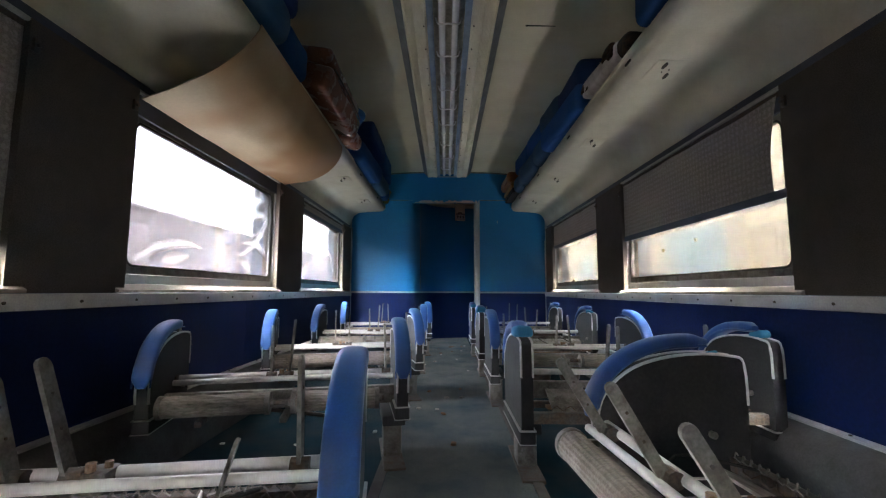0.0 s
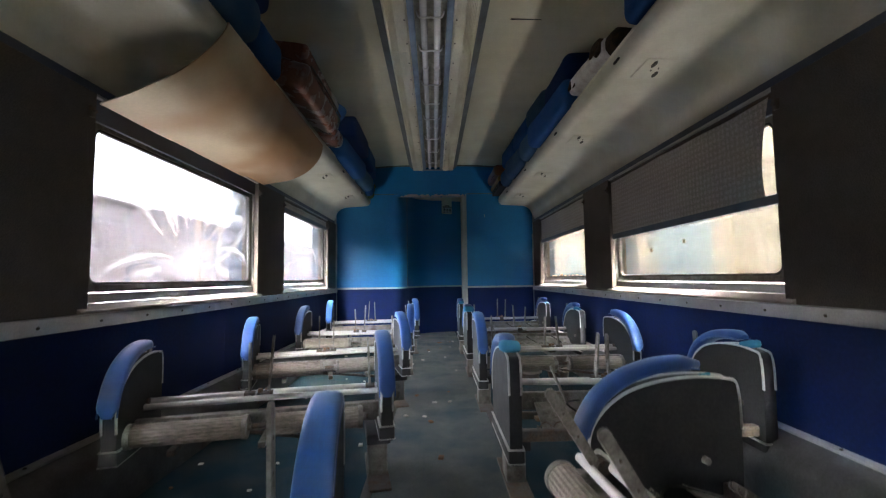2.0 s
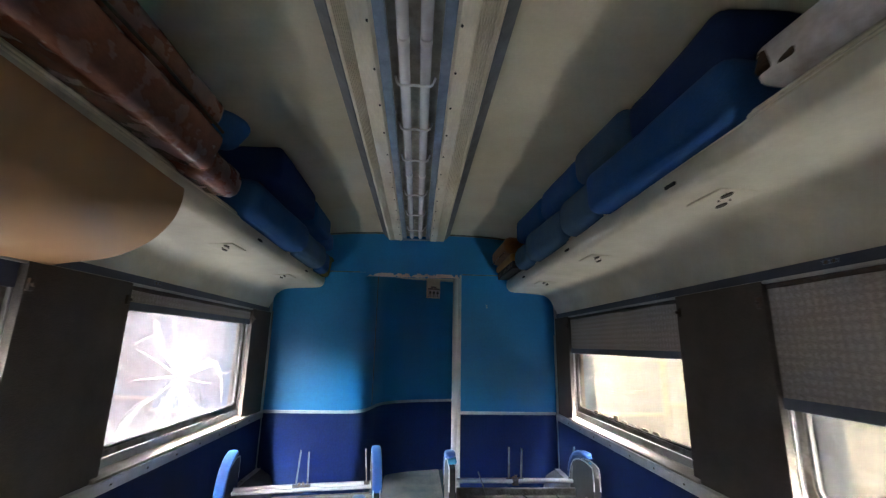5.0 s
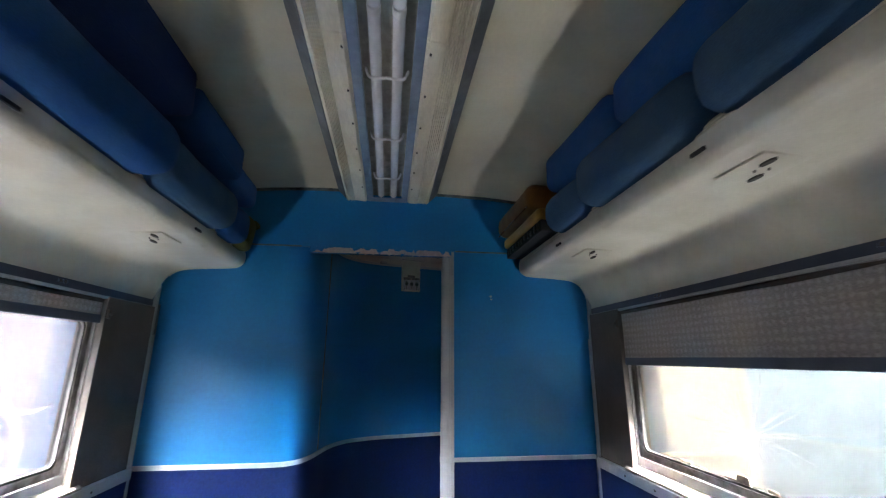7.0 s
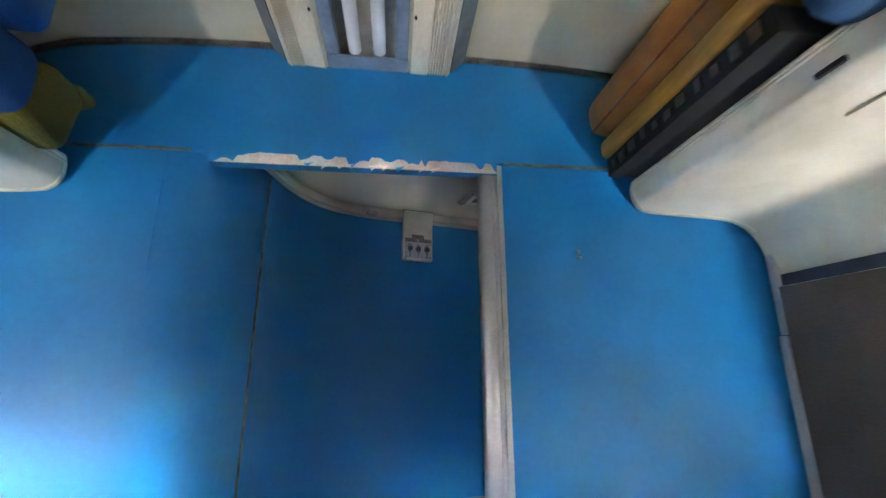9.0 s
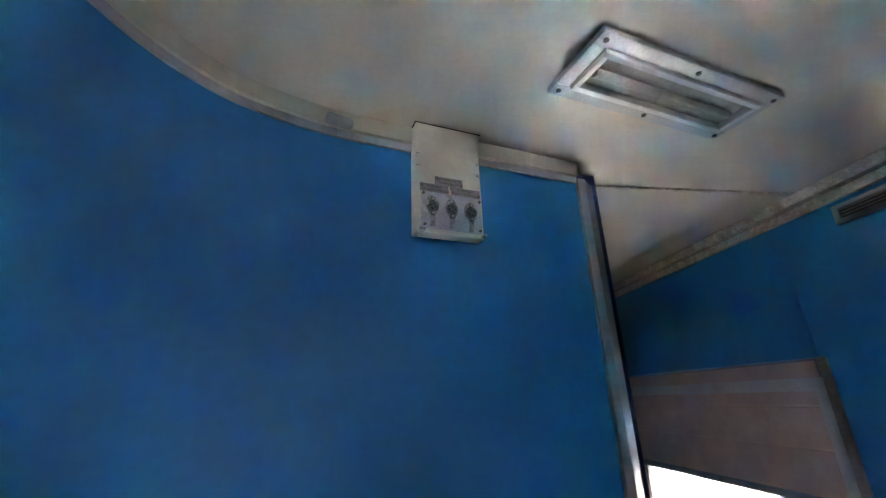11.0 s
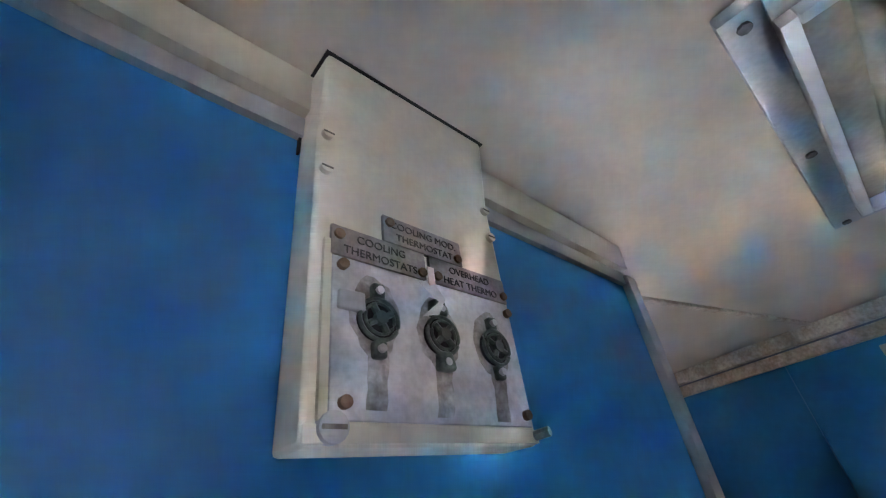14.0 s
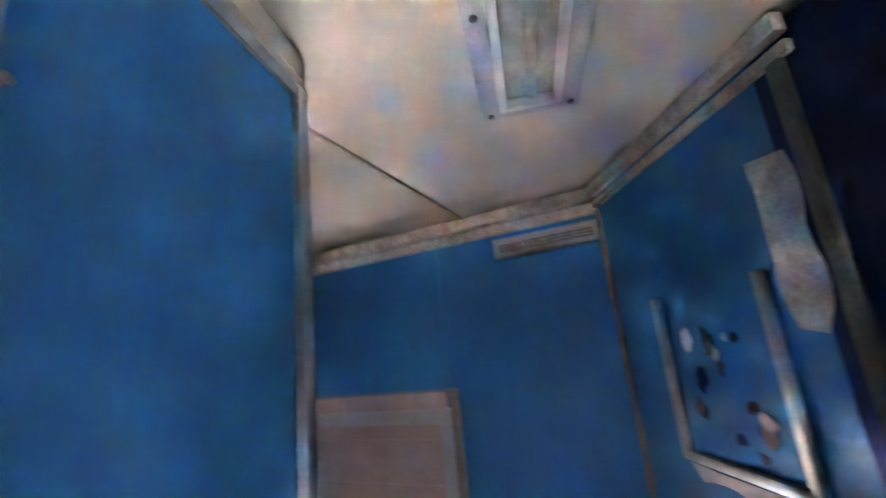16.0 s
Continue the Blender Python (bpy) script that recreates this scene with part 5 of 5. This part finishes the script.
# ---- outside ----
yard = thing("block_building", "cream painted block building close beside the coach", "building", kind="structure")
part("wall", box((4.3, -14, -1.26), (4.6, 26, 9.0)), M_BLOCK, yard)
for k in range(29):
    z = -1.2 + 0.2 * k
    part("course_joint", box((4.294, -6, z), (4.302, 16, z + 0.010)), M_SILL, yard)
part("doorway_panel", box((4.27, 6.4, -1.25), (4.299, 8.1, 1.9), 0.01), M_OUTBLUE, yard, "faded blue painted door")
part("doorway_panel", box((4.27, 12.2, -1.25), (4.299, 13.6, 1.9), 0.01), M_OUTBLUE, yard, "faded blue painted door")
yard2 = thing("lilac_wall", "long lilac-grey rendered yard wall across the track", "wall", kind="structure")
part("wall", box((-9.3, -30, -1.26), (-9.0, 40, 3.2)), M_LILAC, yard2)
part("coping", box((-9.36, -30, 3.2), (-8.94, 40, 3.3), 0.02), M_LILAC, yard2)

# ---- small things on the floor ----
rng = random.Random(12)
for k in range(70):
    x = rng.choice([rng.uniform(-1.25, -0.35), rng.uniform(-0.28, 0.32), rng.uniform(0.38, 1.25)])
    y = rng.uniform(1.0, 6.3)
    r = rng.uniform(0.006, 0.018)
    solid("floor_scrap", xform(cushion((r * 2, r * 1.4, r * 0.6), r * 0.2, k, 0.006), pose(x, y, 0.006 if -0.3 < x < 0.33 else 0.0, 0, 0, rng.uniform(0, 180))), M_PAPER if k % 3 else M_DEBRIS, "small pale scrap lying on the carpet", "scrap", "scraps on the floor")
for x, y, turn, size in ((1.00, 1.32, 20, (0.10, 0.06, 0.02)), (0.62, 1.62, -40, (0.07, 0.03, 0.012)), (-0.95, 1.45, 70, (0.06, 0.035, 0.012)), (0.95, 2.62, 15, (0.09, 0.05, 0.015)), (0.70, 4.75, -25, (0.12, 0.06, 0.02)), (-0.80, 5.05, 35, (0.10, 0.05, 0.016)), (0.05, 6.15, 60, (0.10, 0.04, 0.012)), (-0.15, 5.95, -15, (0.08, 0.03, 0.010))):
    solid("torn_foam_scrap", xform(cushion(size, 0.005, int(99 * abs(x)), 0.05), pose(x, y, 0.006 if -0.3 < x < 0.33 else 0.001, 0, 0, turn)), M_DEBRIS, "torn orange-brown foam scrap lying on the carpet", "scrap", "foam scraps on the floor")
solid("blue_foam_scrap", xform(cushion((0.03, 0.035, 0.028), 0.006, 3, 0.01), pose(-0.72, 2.55, 0, 0, 0, 20)), M_CYAN, "small bright blue foam scrap on the carpet", "scrap")
for x, y in ((0.84, 3.93), (1.12, 3.97)):
    d = thing("lamp_ring", "round pale metal lamp ring lying on the floor", "lamp ring", "lamp rings on the floor", at=pose(x, y, 0.0, 0, 0, 30 * x))
    part("bowl", tube([(0, 0, 0.0), (0, 0, 0.03), (0, 0, 0.07)], 0.085, 20, 0.10), M_DARKSTEEL, d)
    part("rim", tube([(0.108 * math.cos(k * math.pi / 12), 0.108 * math.sin(k * math.pi / 12), 0.075) for k in range(25)], 0.010, 8), M_SILL, d, "pale scalloped rim")
    part("wire", tube(spline([(0.08, 0.02, 0.08), (0.02, -0.05, 0.10), (-0.05, 0.03, 0.095), (-0.09, -0.02, 0.085)], 5), 0.004, 6), M_HOLE, d)

# ---- the passage: panels, window blind, grille, ceiling light ----
lining = thing("passage_lining", "blue laminate lining of the far passage side", "wall", kind="structure")
for a, b, z0, z1 in ((7.168, 7.73, 0.0, 2.32), (9.012, 9.33, 0.0, 2.32), (7.732, 9.010, 0.0, 0.84), (7.732, 9.010, 1.80, 2.32)):
    part("panel", box((1.552, a, z0), (1.598, b, z1)), M_BLUE, lining, "blue laminate panel")
# added panel, navy so the gap past the corner trim stays dark
part("vestibule_panel", box((1.552, 9.334, 0.0), (1.598, YE - 0.002, 2.32)), M_NAVY, lining, "navy panel added to darken the passage end")
part("top_mould", box((1.535, 7.17, 2.285), (1.556, 9.34, 2.318), 0.004), M_RUSTWALL, lining, "rust-stained top moulding")
part("top_bead", box((1.525, 7.17, 2.325), (1.556, 9.34, 2.366), 0.006), M_RUSTWALL, lining, "rust-stained cream bead")
part("reveal_strip", box((1.538, 9.014, 0.86), (1.553, 9.04, 1.80), 0.003), M_SILL, lining, "pale edge strip of the window recess")
part("reveal_strip", box((1.540, 7.70, 0.86), (1.553, 7.73, 1.80), 0.003), M_SILL, lining, "pale edge strip of the window recess")
b = thing("passage_blind", "pinkish fabric blind drawn over the passage window", "blind")
part("fabric", box((1.553, 7.75, 1.34), (1.556, 8.99, 1.79)), M_PINKBLIND, b)
part("hem_bar", box((1.546, 7.75, 1.32), (1.560, 8.99, 1.35), 0.005), M_BLIND, b)
for z in (1.50, 1.64):
    part("crease", tube([(1.552, 7.75, z), (1.552, 8.99, z)], 0.004, 6), M_PINKBLIND, b)
g = thing("wall_grille", "tarnished chrome grille under the passage cornice", "grille", at=pose(1.552, 7.34, 2.232))
part("frame", join(box((-0.022, -0.17, -0.032), (0.0, 0.17, -0.018), 0.004), box((-0.022, -0.17, 0.018), (0.0, 0.17, 0.032), 0.004), box((-0.022, -0.17, -0.032), (0.0, -0.15, 0.032), 0.004), box((-0.022, 0.15, -0.032), (0.0, 0.17, 0.032), 0.004)), M_CHROME, g)
part("backing", box((-0.008, -0.15, -0.018), (-0.003, 0.15, 0.018)), M_RUSTWALL, g)
for k in range(3):
    part("slat", box((-0.014, -0.15, -0.012 + 0.010 * k), (-0.009, 0.15, -0.008 + 0.010 * k)), M_STEEL, g)

A2, B2 = Vector(W2A), Vector(W2B)
ang = math.degrees(math.atan2(B2.y - A2.y, B2.x - A2.x))
# the panel's own frame: x along the wall, -y out of it... its face looks to +y
cl = thing("closet_panel_fittings", "bare metal frame and plaster patch on the blue closet wall", "panel fittings", at=pose(A2.x, A2.y, 0, 0, 0, ang))
mf = part("empty_frame", join(box((0.080, 0.0, 1.655), (0.098, 0.016, 2.00), 0.003), box((0.388, 0.0, 1.645), (0.406, 0.016, 1.99), 0.003), box((0.080, 0.0, 1.64), (0.406, 0.016, 1.66), 0.003)), M_ALU, cl, "empty three-sided aluminium frame")
rng = random.Random(8)
for k in range(16):
    gx, gz, gr = rng.uniform(0.14, 0.34), rng.uniform(1.68, 1.90), rng.uniform(0.008, 0.022)
    part("glue_patch", prism([(gx + gr * rng.uniform(0.4, 1.2) * math.cos(2 * math.pi * i / 9), gz + gr * rng.uniform(0.5, 1.6) * math.sin(2 * math.pi * i / 9)) for i in range(9)], "y", 0.001, 0.003), (M_HOLE, M_WHITEVINYL, M_NAVY, M_DKBLUE)[k % 4], cl, smooth=False)
part("plaster_patch", from_data([(-0.018 + 0.002 * rng.random(), 0.004, 2.17)] + [(0.058 + rng.uniform(-0.006, 0.006), 0.004, 2.18 - 0.03 * k) for k in range(9)] + [(0.045, 0.004, 1.90), (0.0, 0.004, 1.89)] + [(-0.02 + rng.uniform(-0.006, 0.006), 0.004, 1.93 + 0.03 * k) for k in range(8)], [tuple(range(20))]), M_PLASTER, cl, "rough grey plaster patch", smooth=False)
pts = [(0.10, 1.632)] + [(0.10 + 0.03 * k, 1.60 + rng.uniform(-0.03, 0.02)) for k in range(1, 10)] + [(0.40, 1.632)]
part("peeled_patch", prism(pts, "y", 0.001, 0.004), M_WHITEVINYL, cl, "white peeled patch", smooth=False)
part("corner_strip", box((0.590, 0.0, 0.0), (0.602, 0.012, 2.29), 0.003), M_SILL, cl, "chipped pale corner strip")
part("green_trim", box((-0.062, 0.0, 0.0), (-0.036, 0.014, 2.30), 0.003), M_GREENTRIM, cl, "tarnished green trim")
part("top_mould", box((-0.08, 0.0, 2.298), (0.60, 0.016, 2.318), 0.003), M_RUSTWALL, cl, "rust-stained top moulding")
part("top_bead", box((-0.08, 0.0, 2.332), (0.60, 0.026, 2.366), 0.005), M_RUSTWALL, cl, "rust-stained cream bead")

part("seam_strip", box((0.66, 7.607, 2.362), (1.55, 7.622, 2.3705), 0.002), M_RUSTWALL, pceil, "grimy joint strip")
lf = thing("passage_ceiling_light", "metal framed ceiling light with a grimy bare inside", "ceiling light", at=pose(0.715, 7.150, 2.37, 0, 0, 14.5))


def ring2(hx, hy, wx, z0, z1):
    return join(box((-hx, -hy, z0), (hx, -hy + wx, z1), 0.003), box((-hx, hy - wx, z0), (hx, hy, z1), 0.003), box((-hx, -hy + wx, z0), (-hx + wx, hy - wx, z1), 0.003), box((hx - wx, -hy + wx, z0), (hx, hy - wx, z1), 0.003))


part("frame", ring2(0.275, 0.092, 0.034, -0.016, -0.001), M_ALU, lf, "dull aluminium frame")
part("inner_frame", ring2(0.240, 0.057, 0.014, -0.026, -0.003), M_PLASTIC, lf, "white inner frame")
part("reflector", box((-0.228, -0.044, -0.008), (0.228, 0.044, -0.003)), M_LAMPBED, lf, "grimy reflector")
part("tube", tube([(-0.22, 0.0, -0.020), (0.20, 0.0, -0.020)], 0.010, 10), M_LAMPBED, lf)
for x in (-0.257, 0.0, 0.257):
    for y in (-0.075, 0.075):
        part("screw", tube([(x, y, -0.014), (x, y, -0.019)], 0.006, 8), M_DARKSTEEL, lf)

# ---- the thermostat box ----
WA = math.degrees(math.atan2(7.49 - 7.365, 0.634 - 0.138))
tb = thing("thermostat_box", "cream painted thermostat box with three corroded dials", "thermostat box", at=pose(0.134, 7.364, 2.072, 0, 0, WA) @ Matrix.Translation((-0.006, 0, 0)) @ Matrix.Diagonal((1.035, 1, 1, 1)))
W, H, D = 0.170, 0.2965, 0.034
cover = part("cover", prism([(0.0, 0.0), (-D, 0.0), (-D, 0.212), (-D - 0.010, H), (0.0, H)], "x", -0.002, W), M_BOXCREAM, tb, "chipped cream painted cover")
part("dark_gap", join(box((-0.0040, -D - 0.0115, H - 0.0007), (W + 0.0020, 0.0, H + 0.0008)), box((-0.0040, -0.004, 0.215), (-0.0022, 0.0, H - 0.0009))), M_HOLE, tb, "dark gap round the top of the box", smooth=False)
bev = cover.modifiers.new("round", "BEVEL")
bev.width, bev.segments = 0.003, 2
F = -D - 0.0015
part("bottom_flange", box((-0.002, F - 0.0015, 0.001), (W - 0.002, F + 0.002, 0.010), 0.001), M_BOXCREAM, tb)
plate = part("face_plate", box((0.010, F - 0.002, 0.0115), (W - 0.006, F + 0.001, 0.108), 0.001), M_PLATE, tb, "oxidised grey metal face plate")
part("left_bead", box((0.004, F - 0.003, 0.011), (0.0095, F + 0.001, 0.118), 0.0015), M_BOXCREAM, tb)


def tag(u0, u1, z0, z1, lines, shift=0.0):
    t = part("name_plate", box((u0, F - 0.0035, z0), (u1, F - 0.0005, z1), 0.0006), M_TAG, tb, "brown engraved name plate")
    for k, words in enumerate(lines):
        fc = bpy.data.curves.new("lettering", "FONT")
        fc.body, fc.size, fc.align_x, fc.extrude = words, 0.0082, "CENTER", 0.0002
        ob = new("lettering", fc)
        dg = bpy.context.evaluated_depsgraph_get()
        me = bpy.data.meshes.new_from_object(ob.evaluated_get(dg))
        bpy.data.objects.remove(ob)
        me.materials.clear()
        me.materials.append(M_TEXT)
        o = new("lettering", me)
        o.parent = t
        o.matrix_local = pose((u0 + u1) / 2 + shift, F - 0.0038, z1 - 0.0095 - 0.0098 * k, 90, 0, 0)
    return t


tag(0.008, 0.080, 0.107, 0.129, ("COOLING", "THERMOSTATS"))
tag(0.046, 0.118, 0.1293, 0.152, ("COOLING MOD.", "THERMOSTAT"))
tag(0.084, 0.163, 0.107, 0.129, ("OVERHEAD", "HEAT THERMO"))
for k, (u, z) in enumerate(((0.038, 0.068), (0.086, 0.066), (0.136, 0.065))):
    rg = random.Random(k)
    d = part("dial", tube([(u, F, z), (u, F - 0.006, z)], 0.0128, 24), M_HOLE, plate, "dark corroded round dial")
    for r, w, y in ((0.0130, 0.0014, 0.0065), (0.0098, 0.0010, 0.0072)):
        part("dial_ring", tube([(u + r * math.cos(q * math.pi / 12), F - y, z + r * math.sin(q * math.pi / 12)) for q in range(25)], w, 6), M_DIAL, d, "green corroded ring")
    for q in range(4):
        qq = 0.5 + 0.3 * k + q * math.pi / 2
        part("spoke", tube([(u + 0.003 * math.cos(qq), F - 0.0072, z + 0.003 * math.sin(qq)), (u + 0.0095 * math.cos(qq), F - 0.0072, z + 0.0095 * math.sin(qq))], 0.0022, 6), M_DIAL, d, "green corroded spoke")
    part("hub", tube([(u, F - 0.0050, z), (u, F - 0.0100, z)], 0.0042, 12), M_GREENTRIM, d, "green corroded hub")
    for dz in (0.0185, -0.0185):
        part("lug", xform(cushion((0.009, 0.007, 0.011), 0.002, k + 7, 0.01), pose(u + rg.uniform(-0.001, 0.001), F - 0.004, z + dz - 0.005)), M_DIAL, d, "corroded terminal lug")
        part("lug_screw", tube([(u, F - 0.006, z + dz), (u, F - 0.0095, z + dz)], 0.0026, 10), M_PLATE, d, "dull terminal screw")
    pts = [(u - 0.0055, z - 0.014)] + [(u - 0.0050 - 0.0004 * i + rg.uniform(-0.0010, 0.0010), z - 0.018 - 0.0055 * i) for i in range(7)] + [(u + 0.0050 + 0.0006 * i + rg.uniform(-0.0010, 0.0010), z - 0.051 + 0.0055 * i) for i in range(7)] + [(u + 0.0055, z - 0.014)]
    part("drip_stain", prism([(a, max(b, 0.0118)) for a, b in pts], "y", F - 0.0023, F - 0.0021), M_DRIP, plate, "brown oily drip stain", smooth=False)
    part("smear", prism([(u + (0.0165 + rg.uniform(-0.002, 0.002)) * math.cos(q), z + 0.004 + (0.026 + rg.uniform(-0.002, 0.002)) * math.sin(q)) for q in [2 * math.pi * i / 20 for i in range(20)]], "y", F - 0.0022, F - 0.0020), M_DRIP, plate, "brown smear round the dial", smooth=False)
part("foil_scrap", xform(cushion((0.016, 0.004, 0.012), 0.0015, 2, 0.006), pose(0.020, F - 0.006, 0.070)), M_ALU, plate, "crumpled foil scrap")
part("foil_scrap", from_data([(0.073, F - 0.003, 0.104), (0.084, F - 0.003, 0.110), (0.087, F - 0.012, 0.090), (0.078, F - 0.014, 0.076), (0.067, F - 0.010, 0.074), (0.080, F - 0.013, 0.086)], [(0, 1, 2, 5), (5, 2, 3, 4)]), M_ALU, plate, "curled foil strip")
part("copper_tab", box((0.080, F - 0.0055, 0.100), (0.086, F - 0.0040, 0.118), 0.0005), M_PINK, plate, "pinkish copper tab")
for u, z in ((0.013, 0.122), (0.076, 0.112), (0.090, 0.113), (0.159, 0.113), (0.051, 0.146), (0.113, 0.135), (0.016, 0.101), (0.018, 0.020), (0.158, 0.019), (0.160, 0.098)):
    part("screw", join(tube([(u, F - 0.001, z), (u, F - 0.0055, z)], 0.0036, 10)), M_RUST, tb, "rusty screw")
for u, z in ((0.004, 0.210), (0.004, 0.176), (0.163, 0.207), (0.163, 0.176)):
    sc = part("cover_screw", tube([(u, F + 0.001, z), (u, F - 0.003, z)], 0.0045, 12), M_BOXCREAM, tb, "painted slotted screw")
    part("slot", box((u - 0.0042, F - 0.0034, z - 0.0007), (u + 0.0042, F - 0.0028, z + 0.0007)), M_GRIME, sc)
big = part("corner_screw", tube([(0.012, F + 0.001, 0.008), (0.012, F - 0.005, 0.008)], 0.0078, 16), M_ALU, tb, "large slotted steel screw")
part("slot", box((0.0055, F - 0.0054, 0.0068), (0.0185, F - 0.0047, 0.0092), 0.0, None), M_GRIME, big)
part("loose_screw", tube([(0.165, F - 0.001, 0.006), (0.168, F - 0.012, 0.007)], 0.0035, 8), M_ALU, tb, "half-out loose screw")
mc = solid("mould_connector", xform(cushion((0.06, 0.022, 0.022), 0.006, 3, 0.006), pose(-0.045, 7.275, 2.312, 0, 0, 24)), M_ALU, "grimy connector clamp on the top moulding", "connector")
